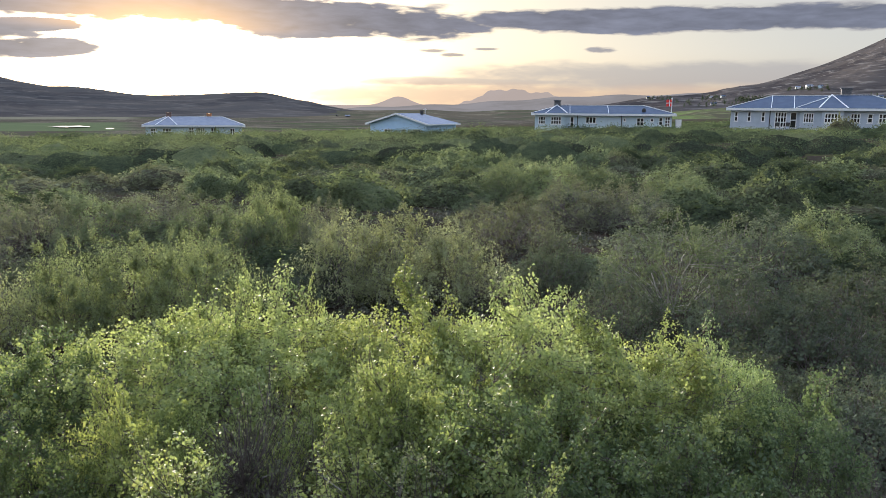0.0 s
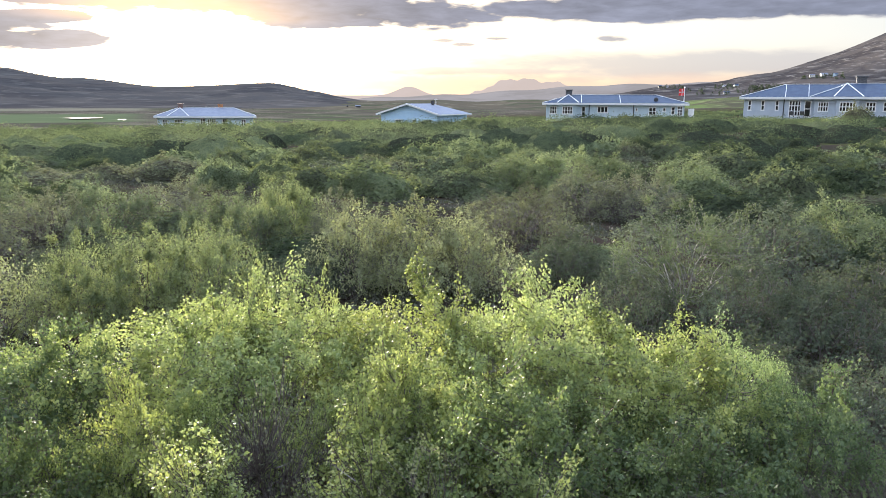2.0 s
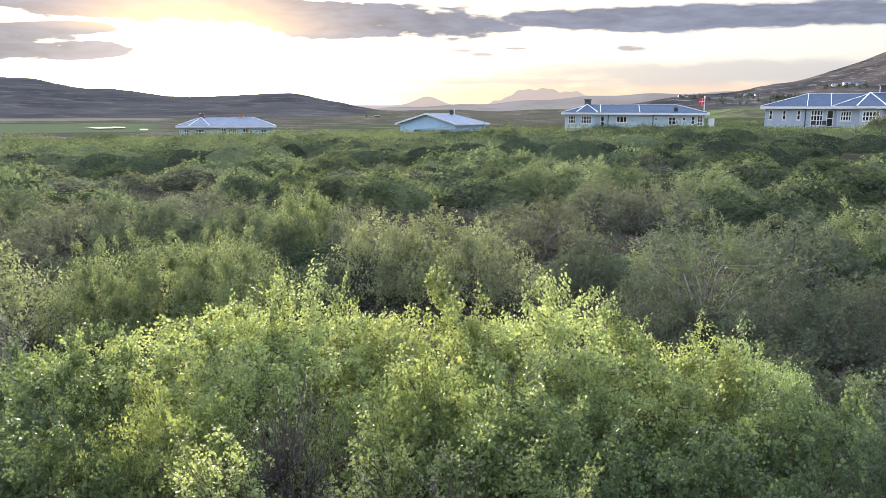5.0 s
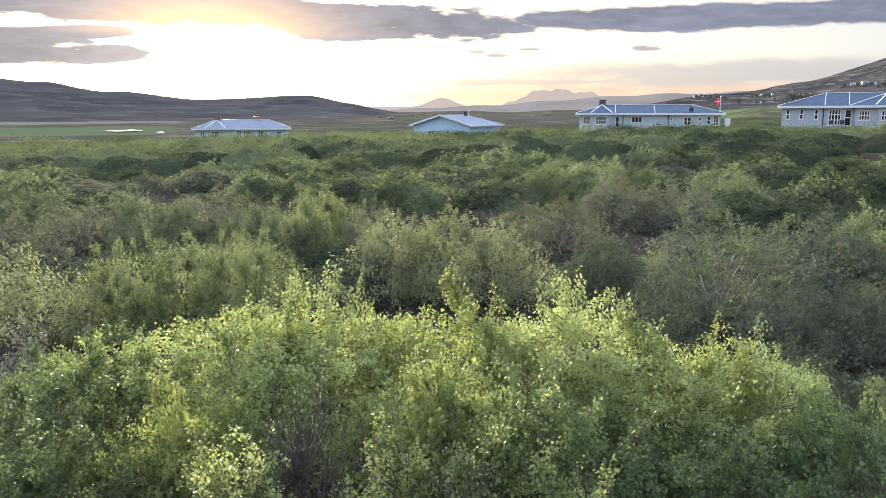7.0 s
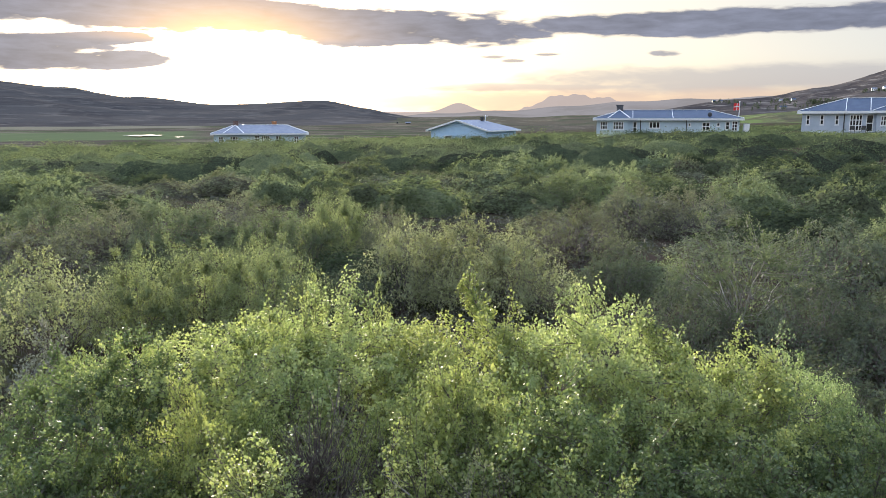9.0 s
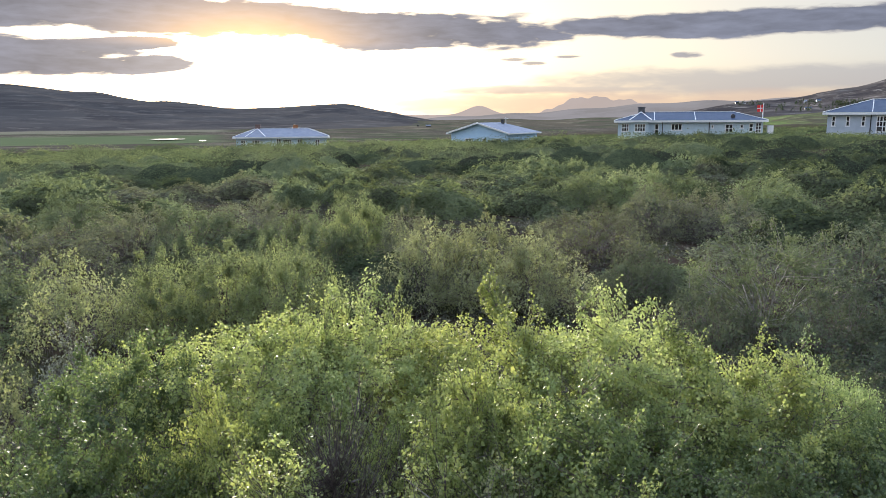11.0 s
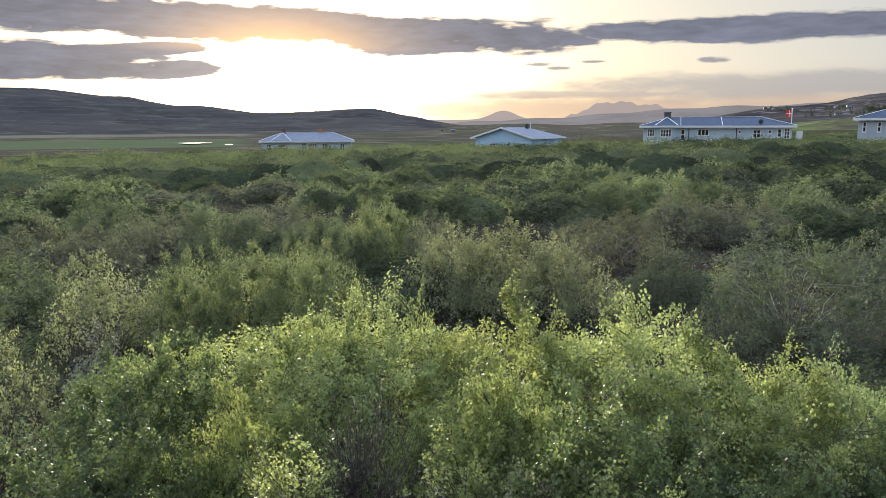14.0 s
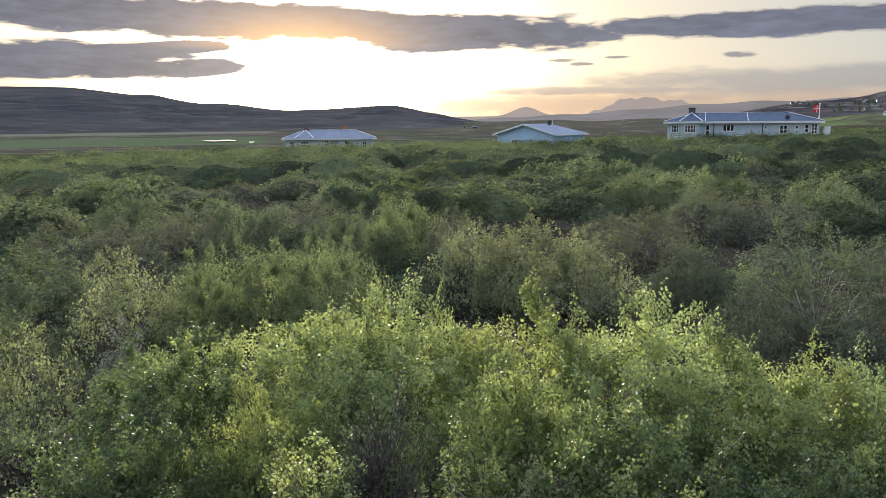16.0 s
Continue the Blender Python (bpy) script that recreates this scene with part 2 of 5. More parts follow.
LEAF_FAR_GREEN = leaf_material("far_willow_leaf", (0.128, 0.154, 0.09), (0.165, 0.197, 0.112), (0.222, 0.254, 0.142), 0.9, 0.4, 0.3, 0.0, 0.2)
LEAF_HEATH = leaf_material("dwarf_heath_leaf", (0.05, 0.05, 0.046), (0.082, 0.082, 0.068), (0.115, 0.128, 0.08), 0.7, 0.2, 0.6, 0.2)
LEAF_WOOD = leaf_material("plantation_leaf", (0.03, 0.045, 0.028), (0.05, 0.07, 0.04), (0.08, 0.10, 0.055), 0.7, 0.2, 0.05, 0.2)


def bark(name, a, b):
    mat, w = material(name)
    pos = w.n("ShaderNodeTexCoord").outputs["Object"]
    n = w.noise(pos, 22.0, 5.0)
    surface(w, w.mix(w.step(n, 0.35, 0.65), a, b), 0.75, bump=n, strength=0.4, distance=0.004)
    return mat


BARK = bark("birch_bark", (0.06, 0.045, 0.04), (0.14, 0.11, 0.10))
TWIG = bark("purplish_twigs", (0.105, 0.092, 0.09), (0.19, 0.168, 0.16))
BARK_PALE = bark("pale_birch_bark", (0.17, 0.155, 0.145), (0.35, 0.325, 0.30))


def ground_material():
    mat, w = material("heath_ground")
    pos = w.n("ShaderNodeTexCoord").outputs["Object"]
    fine = w.noise(pos, 6.0, 6.0, 0.65)
    mid = w.noise(pos, 0.55, 5.0, 0.6)
    near = w.mix(w.step(mid, 0.4, 0.62), (0.055, 0.042, 0.035), (0.06, 0.07, 0.03))
    near = w.mix(w.step(fine, 0.5, 0.8), near, (0.12, 0.10, 0.075))
    stretched = w.scaled(pos, (0.004, 0.014, 0.0))
    land = w.noise(stretched, 1.0, 5.0, 0.6, 0.4)
    land2 = w.noise(stretched, 4.0, 4.0, 0.6)
    far = w.mix(w.step(land, 0.38, 0.52), (0.06, 0.078, 0.04), (0.075, 0.066, 0.056))
    far = w.mix(w.m("MULTIPLY", w.step(land2, 0.52, 0.62), 0.8), far, (0.18, 0.16, 0.13))
    sep = w.n("ShaderNodeSeparateXYZ")
    w.put(sep.inputs[0], pos)
    r = w.m("SQRT", w.m("ADD", w.m("POWER", sep.outputs[0], 2.0), w.m("POWER", sep.outputs[1], 2.0)))
    # hay field and pale grassland across the valley
    wobble = w.m("MULTIPLY", w.m("SUBTRACT", land2, 0.5), 260.0)
    rr = w.m("ADD", r, wobble)
    side = w.step(w.m("MULTIPLY_ADD", sep.outputs[1], -0.40, w.m("MULTIPLY", sep.outputs[0], -1.0)), 0.0, 40.0)
    green = w.m("MULTIPLY", side, w.m("MULTIPLY", w.step(rr, 380.0, 430.0), w.m("SUBTRACT", 1.0, w.step(rr, 830.0, 880.0))))
    far = w.mix(w.m("MULTIPLY", green, 0.85), far, (0.10, 0.128, 0.07))
    pale = w.m("MULTIPLY", side, w.m("MULTIPLY", w.step(rr, 1060.0, 1110.0), w.m("SUBTRACT", 1.0, w.step(rr, 1350.0, 1420.0))))
    far = w.mix(w.m("MULTIPLY", pale, 0.6), far, (0.20, 0.19, 0.15))
    surface(w, w.mix(w.step(r, 150.0, 230.0), near, far), 0.95, bump=fine, strength=0.6, distance=0.08, spec=0.0)
    return mat


def hill_material(name, low, mid, stone, size, cut=0.40):
    mat, w = material(name)
    pos = w.n("ShaderNodeTexCoord").outputs["Object"]
    a = w.noise(w.scaled(pos, (0.6, 0.6, 5.0)), size, 7.0, 0.65, 0.6)
    b = w.noise(w.scaled(pos, (0.5, 0.5, 7.0)), size * 4.5, 6.0, 0.6, 0.3)
    c = w.mix(w.step(a, cut, cut + 0.14), low, mid)
    c = w.mix(w.m("MULTIPLY", w.step(b, 0.52, 0.68), 0.75), c, stone)
    surface(w, c, 0.95, bump=w.m("ADD", a, w.m("MULTIPLY", b, 0.4)), strength=0.9, distance=14.0, spec=0.0)
    return mat


GROUND = ground_material()
HILL_LEFT = hill_material("moor_hillside", (0.06, 0.057, 0.059), (0.083, 0.078, 0.077), (0.135, 0.126, 0.118), 0.006)
HILL_RIGHT = hill_material("stony_hillside", (0.048, 0.044, 0.046), (0.082, 0.073, 0.071), (0.20, 0.185, 0.175), 0.008)
MOOR = hill_material("valley_moor", (0.065, 0.072, 0.048), (0.10, 0.088, 0.068), (0.22, 0.195, 0.145), 0.007)
APRON = hill_material("farmed_slope", (0.115, 0.15, 0.062), (0.082, 0.078, 0.055), (0.17, 0.18, 0.10), 0.011, 0.47)


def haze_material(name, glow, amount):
    """A far range; emission mixed into its surface stands in for miles of lit air."""
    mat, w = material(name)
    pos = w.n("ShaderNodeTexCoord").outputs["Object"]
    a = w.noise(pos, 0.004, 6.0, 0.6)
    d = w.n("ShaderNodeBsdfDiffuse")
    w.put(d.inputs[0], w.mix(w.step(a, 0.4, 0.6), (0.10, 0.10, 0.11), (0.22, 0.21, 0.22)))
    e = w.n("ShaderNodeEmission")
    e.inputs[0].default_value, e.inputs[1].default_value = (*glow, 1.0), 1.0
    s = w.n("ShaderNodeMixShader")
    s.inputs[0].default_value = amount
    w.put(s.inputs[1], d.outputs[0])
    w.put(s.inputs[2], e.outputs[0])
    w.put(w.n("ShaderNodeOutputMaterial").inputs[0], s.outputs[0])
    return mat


# glow colours painted as haze on land that gives no light
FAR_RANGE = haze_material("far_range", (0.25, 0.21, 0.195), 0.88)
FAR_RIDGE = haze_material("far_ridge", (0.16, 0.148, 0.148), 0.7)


def plain(name, a, b, rough=0.6, scale=6.0, metal=0.0, spec=0.4):
    mat, w = material(name)
    pos = w.n("ShaderNodeTexCoord").outputs["Object"]
    n = w.noise(pos, scale, 5.0, 0.6)
    surface(w, w.mix(w.step(n, 0.3, 0.7), a, b), rough, metal, n, 0.15, 0.01, spec)
    return mat


def corrugated(name, a, b):
    mat, w = material(name)
    pos = w.n("ShaderNodeTexCoord").outputs["Object"]
    n = w.noise(pos, 1.2, 5.0, 0.6)
    wave = w.n("ShaderNodeTexWave", wave_type="BANDS", bands_direction="X")
    wave.inputs["Scale"].default_value = 2.2
    w.put(wave.inputs["Vector"], pos)
    surface(w, w.mix(w.step(n, 0.3, 0.7), a, b), 0.6, 0.0, wave.outputs["Fac"], 0.25, 0.02, 0.25)
    return mat


WALL_PAINT = plain("pale_blue_render", (0.46, 0.57, 0.65), (0.52, 0.63, 0.71), 0.7, 1.5)
WALL_LILAC = plain("grey_blue_render", (0.42, 0.48, 0.57), (0.48, 0.54, 0.63), 0.7, 1.5)
WALL_BLUE = plain("sky_blue_boarding", (0.42, 0.62, 0.84), (0.48, 0.68, 0.88), 0.6, 1.5)
WHITE = plain("white_gloss_paint", (0.74, 0.76, 0.78), (0.82, 0.83, 0.84), 0.45, 3.0)
ROOF_SLATE = corrugated("slate_blue_roof_sheet", (0.034, 0.06, 0.118), (0.05, 0.08, 0.145))
ROOF_LIGHT = corrugated("pale_roof_sheet", (0.18, 0.205, 0.28), (0.23, 0.26, 0.33))
DARK = plain("dark_metal", (0.03, 0.03, 0.035), (0.06, 0.06, 0.065), 0.5, 8.0)
CHIMNEY = plain("chimney_render", (0.07, 0.075, 0.085), (0.13, 0.13, 0.14), 0.8, 5.0)
CHIMNEY_RED = plain("copper_chimney", (0.35, 0.15, 0.07), (0.48, 0.22, 0.10), 0.5, 5.0)
CHIMNEY_DULL = plain("dull_red_chimney", (0.16, 0.10, 0.09), (0.24, 0.16, 0.14), 0.8, 5.0)
CONCRETE = plain("terrace_concrete", (0.28, 0.28, 0.27), (0.38, 0.37, 0.36), 0.85, 3.0)
FLAG_RED = plain("red_flag_cloth", (0.60, 0.03, 0.03), (0.75, 0.05, 0.045), 0.8, 4.0)


def glass_material():
    mat, w = material("window_glass")
    surface(w, (0.02, 0.022, 0.025), 0.06, spec=0.6)
    return mat


GLASS = glass_material()


def water_material():
    mat, w = material("lake_water")
    pos = w.n("ShaderNodeTexCoord").outputs["Object"]
    surface(w, (0.02, 0.03, 0.035), 0.28, bump=w.noise(pos, 0.6, 3.0), strength=0.3, distance=0.08)
    return mat


WATER = water_material()


# ---------------------------------------------------------------- mesh helpers
def mesh_object(name, verts, faces, mat, parent=None, label="", smooth=False):
    me = bpy.data.meshes.new(name)
    me.from_pydata(verts, [], faces)
    me.materials.append(mat)
    if smooth:
        me.polygons.foreach_set("use_smooth", np.ones(len(me.polygons), dtype=bool))
    me.update()
    ob = new(name, me)
    ob.parent = parent
    return tagged(ob, label)


def part(name, bm, mat, parent, label=""):
    me = bpy.data.meshes.new(name)
    bmesh.ops.recalc_face_normals(bm, faces=bm.faces)
    bm.to_mesh(me)
    bm.free()
    me.materials.append(mat)
    ob = new(name, me)
    ob.parent = parent
    return tagged(ob, label)


def box(bm, x0, x1, y0, y1, z0, z1):
    v = [bm.verts.new(p) for p in ((x0, y0, z0), (x1, y0, z0), (x1, y1, z0), (x0, y1, z0), (x0, y0, z1), (x1, y0, z1), (x1, y1, z1), (x0, y1, z1))]
    for f in ((0, 1, 2, 3), (4, 5, 6, 7), (0, 1, 5, 4), (1, 2, 6, 5), (2, 3, 7, 6), (3, 0, 4, 7)):
        bm.faces.new([v[i] for i in f])
    return v


def boxes(*rows):
    bm = bmesh.new()
    for r in rows:
        box(bm, *r)
    return bm


def bar(bm, a, b, w, h):
    """A square bar from a to b."""
    a, b = Vector(a), Vector(b)
    q = (b - a).to_track_quat("Z", "Y").to_matrix().to_4x4()
    vs = box(bm, -w / 2, w / 2, -h / 2, h / 2, 0, (b - a).length)
    bmesh.ops.transform(bm, matrix=Matrix.Translation(a) @ q, verts=vs)


def thing(name, m, label, category, group=""):
    ob = new(name)
    ob.matrix_world = m
    return tagged(ob, label, category, group)


def smooth01(v, lo, hi):
    u = np.clip((v - lo) / (hi - lo), 0.0, 1.0)
    return u * u * (3 - 2 * u)


def waves(x, y, size, seed, octaves=4):
    """Cheap smooth relief, about -1 to 1."""
    rng = np.random.RandomState(seed)
    out, amp = 0.0, 1.0
    for o in range(octaves):
        for _ in range(3):
            a, ph = rng.uniform(0, 2 * np.pi, 2)
            k = 2 * np.pi / (size * rng.uniform(0.7, 1.3)) * 2 ** o
            out = out + amp / 3 * np.sin(k * (x * np.cos(a) + y * np.sin(a)) + ph)
        amp *= 0.5
    return out


# ---------------------------------------------------------------- ground and hills
def ground_z(x, y):
    x, y = np.asarray(x, float), np.asarray(y, float)
    r = np.hypot(x, y)
    side = np.clip(0.45 + 0.042 * x, -2.2, 3.2)
    z = smooth01(r, 15, 110) * side + 0.12 * waves(x, y, 9.0, 3, 3) * smooth01(r, 4, 20)
    valley = -11.0 + 0.4 * waves(x, y, 160.0, 5, 2)
    return z + smooth01(r, 175, 620) * (valley - z) * np.where(y > 0, 1.0, 0.3)


def build_ground():
    az = np.radians(np.concatenate([np.arange(-180, -50, 6.0), np.arange(-50, 50, 0.75), np.arange(50, 180, 6.0)]))
    rad = np.concatenate([[0.01], np.geomspace(1.5, 4900, 130)])
    A, R = np.meshgrid(az, rad)
    X, Y = -np.sin(A) * R, np.cos(A) * R
    Z = ground_z(X, Y)
    n, k = len(az), len(rad)
    verts = np.stack([X, Y, Z], -1).reshape(-1, 3).tolist()
    faces = [(i * n + j, i * n + (j + 1) % n, (i + 1) * n + (j + 1) % n, (i + 1) * n + j) for i in range(k - 1) for j in range(n)]
    ob = mesh_object("ground", verts, faces, GROUND, smooth=True)
    tagged(ob, "brown and green heath ground running down into a broad valley", "ground", kind="structure")


SURFACES = []


def build_hill(name, mat, a0, a1, near, ridge, back, base, swell, rough, seed, label):
    """A hill that spans the bearings a0 to a1; swell(bearing) is the ridge's height in degrees above the eye."""

    def height(A, D):
        U = np.where(D < ridge, 0.75 * (D - near) / (ridge - near), 0.75 + 0.25 * (D - ridge) / (back - ridge))
        X, Y = -np.sin(np.radians(A)) * D, np.cos(np.radians(A)) * D
        top = EYE + ridge * np.tan(np.radians(swell(A)))
        rise = np.where(U < 0.75, smooth01(U, 0.0, 0.78) ** 1.15, 1 - 0.6 * smooth01(U, 0.75, 1.0))
        relief = rough * waves(X, Y, ridge * 0.25, seed, 6) * np.clip(U * 2.5, 0, 1) * np.where(U > 0.7, 0.25, 1.0)
        return base + (top - base) * rise + relief

    az = np.linspace(a0, a1, 240)
    u = np.linspace(0, 1, 60)
    A, U = np.meshgrid(az, u)
    D = np.where(U < 0.75, near + (ridge - near) * U / 0.75, ridge + (back - ridge) * (U - 0.75) / 0.25)
    X, Y, Z = -np.sin(np.radians(A)) * D, np.cos(np.radians(A)) * D, height(A, D)
    n, k = len(az), len(u)
    verts = np.stack([X, Y, Z], -1).reshape(-1, 3).tolist()
    faces = [(i * n + j, i * n + j + 1, (i + 1) * n + j + 1, (i + 1) * n + j) for i in range(k - 1) for j in range(n - 1)]
    tagged(mesh_object(name, verts, faces, mat, smooth=True), label, "hill", kind="structure")
    SURFACES.append((a0, a1, near, back, height))


def site(az, el):
    """The first place along a bearing where the land rises to that height above the eye's level."""
    d = np.arange(300.0, 3300.0, 10.0)
    z = ground_z(-np.sin(np.radians(az)) * d, np.cos(np.radians(az)) * d)
    for a0, a1, near, back, height in SURFACES:
        if a0 < az < a1:
            z = np.where((d > near) & (d < back), np.maximum(z, height(np.full_like(d, az), d)), z)
    i = int(np.argmax(np.degrees(np.arctan2(z - EYE, d)) >= el))
    return polar(az, d[i], z[i])


def bump(a, centre, width, height):
    return height * np.exp(-((a - centre) / width) ** 2)


def ramp(a, lo, hi, height):
    return height * smooth01(a, lo, hi)


build_ground()
build_hill("hill", HILL_LEFT, -2, 78, 1250, 2700, 3300, -12,
           lambda a: -0.25 + ramp(a, 5, 15, 1.15) + bump(a, 14.5, 4.0, 0.3) + ramp(a, 21, 27, 0.3) + ramp(a, 26.5, 37.5, 1.3) + bump(a, 30.8, 1.6, 0.16) + ramp(a, 42, 70, 1.5),
           9.0, 11, "dark moorland hill with a long even ridge")
build_hill("hillside", HILL_RIGHT, -75, -8, 1000, 2100, 2700, -9,
           lambda a: 0.1 + ramp(-a, 8, 17, 1.1) + ramp(-a, 17, 25, 0.95) + ramp(-a, 22, 38, 5.4),
           10.0, 23, "steep stony brown mountainside above farmland")
build_hill("slope", APRON, -70, -6, 330, 1150, 1300, -12,
           lambda a: -1.1 + ramp(-a, 7, 14, 0.35) + ramp(-a, 7, 24, 1.25), 2.0, 31, "green and brown farmed slope at the foot of the mountain")
build_hill("valley_floor", MOOR, -16, 14, 900, 2600, 2950, -12.5,
           lambda a: -0.02 + 0.05 * np.sin(a * 0.9) + ramp(-a, 0, 14, 0.2), 3.0, 61, "brown and tan moorland along the valley floor")
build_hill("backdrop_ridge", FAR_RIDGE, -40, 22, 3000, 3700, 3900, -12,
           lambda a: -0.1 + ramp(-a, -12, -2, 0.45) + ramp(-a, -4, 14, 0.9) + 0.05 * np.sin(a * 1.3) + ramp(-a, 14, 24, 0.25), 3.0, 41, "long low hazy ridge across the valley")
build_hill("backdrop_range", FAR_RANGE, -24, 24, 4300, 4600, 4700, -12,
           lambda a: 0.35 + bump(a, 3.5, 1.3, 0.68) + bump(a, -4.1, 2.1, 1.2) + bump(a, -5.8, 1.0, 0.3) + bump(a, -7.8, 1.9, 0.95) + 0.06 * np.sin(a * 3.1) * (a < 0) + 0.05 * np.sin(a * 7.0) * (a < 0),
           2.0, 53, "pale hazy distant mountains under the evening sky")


def build_lake(name, az, d, half_wide, half_long, seed, label):
    """A shallow pool with a ragged shore."""
    rng = np.random.RandomState(seed)
    verts, c = [], polar(az, d)
    for i in range(48):
        t = 2 * math.pi * i / 48
        k = 1 + 0.25 * math.sin(3 * t + 1) + 0.12 * math.sin(7 * t + seed) + 0.1 * rng.randn()
        p = c + Matrix.Rotation(radians(az), 3, "Z") @ Vector((math.cos(t) * half_wide * k, math.sin(t) * half_long * k * (0.6 + 0.4 * math.cos(t)), 0))
        verts.append((p.x, p.y, float(ground_z(c.x, c.y)) + 0.6))
    tagged(mesh_object(name, verts, [tuple(range(48))], WATER), label, "lake", kind="structure")


build_lake("water", 26.9, 655, 12.0, 40, 8, "small still lake reflecting the bright evening sky")
build_lake("water_2", 24.3, 610, 2.8, 12, 12, "narrow pool reflecting the bright evening sky")

# ---------------------------------------------------------------- houses
def window(parent, x, y, z, w, h, cols, rows, facing=-1, label=""):
    """A white framed window on a wall that faces -y, set in its opening."""
    bm = bmesh.new()
    t, d = 0.1, 0.06
    box(bm, x - w / 2, x - w / 2 + t, y - d, y + 0.1, z, z + h)
    box(bm, x + w / 2 - t, x + w / 2, y - d, y + 0.1, z, z + h)
    box(bm, x - w / 2 + t, x + w / 2 - t, y - d, y + 0.1, z, z + t)
    box(bm, x - w / 2 + t, x + w / 2 - t, y - d, y + 0.1, z + h - t, z + h)
    for i in range(1, cols):
        c = x - w / 2 + w * i / cols
        box(bm, c - 0.055, c + 0.055, y - d * 0.6, y + 0.08, z + t, z + h - t)
    for i in range(1, rows):
        c = z + h * i / rows
        box(bm, x - w / 2 + t, x + w / 2 - t, y - d * 0.5, y + 0.07, c - 0.05, c + 0.05)
    frame_ob = part("window", bm, WHITE, parent, label)
    part("pane", boxes((x - w / 2 + t, x + w / 2 - t, y + 0.02, y + 0.05, z + t, z + h - t)), GLASS, frame_ob)
    part("sill", boxes((x - w / 2 - 0.06, x + w / 2 + 0.06, y - 0.12, y - 0.002, z - 0.06, z - 0.004)), WHITE, frame_ob)


def pierced_wall(x0, x1, y0, y1, z0, z1, openings):
    """A wall slab along x with openings (x, z, w, h) cut through it."""
    xs = sorted({x0, x1, *[o[0] - o[2] / 2 for o in openings], *[o[0] + o[2] / 2 for o in openings]})
    bm = bmesh.new()
    for a, b in zip(xs, xs[1:]):
        mid = (a + b) / 2
        cuts = sorted((o[1], o[1] + o[3]) for o in openings if abs(mid - o[0]) < o[2] / 2)
        z = z0
        for c0, c1 in cuts:
            if c0 > z:
                box(bm, a, b, y0, y1, z, c0)
            z = c1
        box(bm, a, b, y0, y1, z, z1)
    bmesh.ops.remove_doubles(bm, verts=bm.verts, dist=0.0005)
    return bm


def hip_roof(parent, x0, x1, y0, y1, z, rise, hip, mat, ribs=(), over=0.55, gable_right=False):
    """Hipped roof over a rectangle, its fascia and its white hip and ridge caps."""
    x0, x1, y0, y1 = x0 - over, x1 + over, y0 - over, y1 + over
    ym = (y0 + y1) / 2
    rx0, rx1 = x0 + hip, (x1 - (0.05 if gable_right else hip))
    e = [(x0, y0, z), (x1, y0, z), (x1, y1, z), (x0, y1, z)]
    r = [(rx0, ym, z + rise), (rx1, ym, z + rise)]
    bm = bmesh.new()
    v = [bm.verts.new(p) for p in e + r]
    for f in ((0, 1, 5, 4), (1, 2, 5), (2, 3, 4, 5), (3, 0, 4), (0, 3, 2, 1)):
        bm.faces.new([v[i] for i in f])
    roof = part("roof", bm, mat, parent)
    bm = bmesh.new()
    for a, b in ((e[0], e[1]), (e[1], e[2]), (e[2], e[3]), (e[3], e[0])):
        bar(bm, Vector(a) - Vector((0, 0, 0.16)), Vector(b) - Vector((0, 0, 0.16)), 0.12, 0.30)
    part("fascia", bm, WHITE, roof, "white fascia and gutter")
    lift = Vector((0, 0, 0.05))
    for a, b in ((e[0], r[0]), (e[3], r[0]), (e[1], r[1]), (e[2], r[1]), (r[0], r[1])):
        bm = bmesh.new()
        bar(bm, Vector(a) + lift, Vector(b) + lift, 0.09, 0.06)
        part("ridge_cap", bm, WHITE, roof)
    for x in ribs:
        bm = bmesh.new()
        xa = min(max(x, x0 + hip), x1 - hip)
        bar(bm, Vector((x, y0, z)) + lift, Vector((xa, ym, z + rise)) + lift, 0.08, 0.05)
        part("roof_seam", bm, WHITE, roof)
    return roof


def chimney(parent, x, y, z0, z1, w, mat, label=""):
    bm = boxes((x - w / 2, x + w / 2, y - w / 2, y + w / 2, z0, z1), (x - w * 0.6, x + w * 0.6, y - w * 0.6, y + w * 0.6, z1 + 0.002, z1 + 0.12))
    part("chimney", bm, mat, parent, label)


def shell(parent, L, W, H, openings, mat=None):
    """Four walls; openings in the wall that faces the heath (y = -W/2)."""
    mat = mat or WALL_PAINT
    t = 0.25
    part("wall", pierced_wall(-L / 2, L / 2, -W / 2, -W / 2 + t, -0.4, H, openings), mat, parent)
    part("wall", boxes((-L / 2, L / 2, W / 2 - t, W / 2, -0.4, H)), mat, parent)
    part("wall", boxes((-L / 2, -L / 2 + t, -W / 2 + t, W / 2 - t, -0.4, H)), mat, parent)
    part("wall", boxes((L / 2 - t, L / 2, -W / 2 + t, W / 2 - t, -0.4, H)), mat, parent)
    part("floor_slab", boxes((-L / 2 + t, L / 2 - t, -W / 2 + t, W / 2 - t, -0.3, 0.1)), CONCRETE, parent)


def downpipe(parent, x, y, z1):
    bm = bmesh.new()
    bmesh.ops.create_cone(bm, cap_ends=True, segments=8, radius1=0.06, radius2=0.06, depth=z1, matrix=Matrix.Translation((x, y, z1 / 2)))
    part("downpipe", bm, DARK, parent)


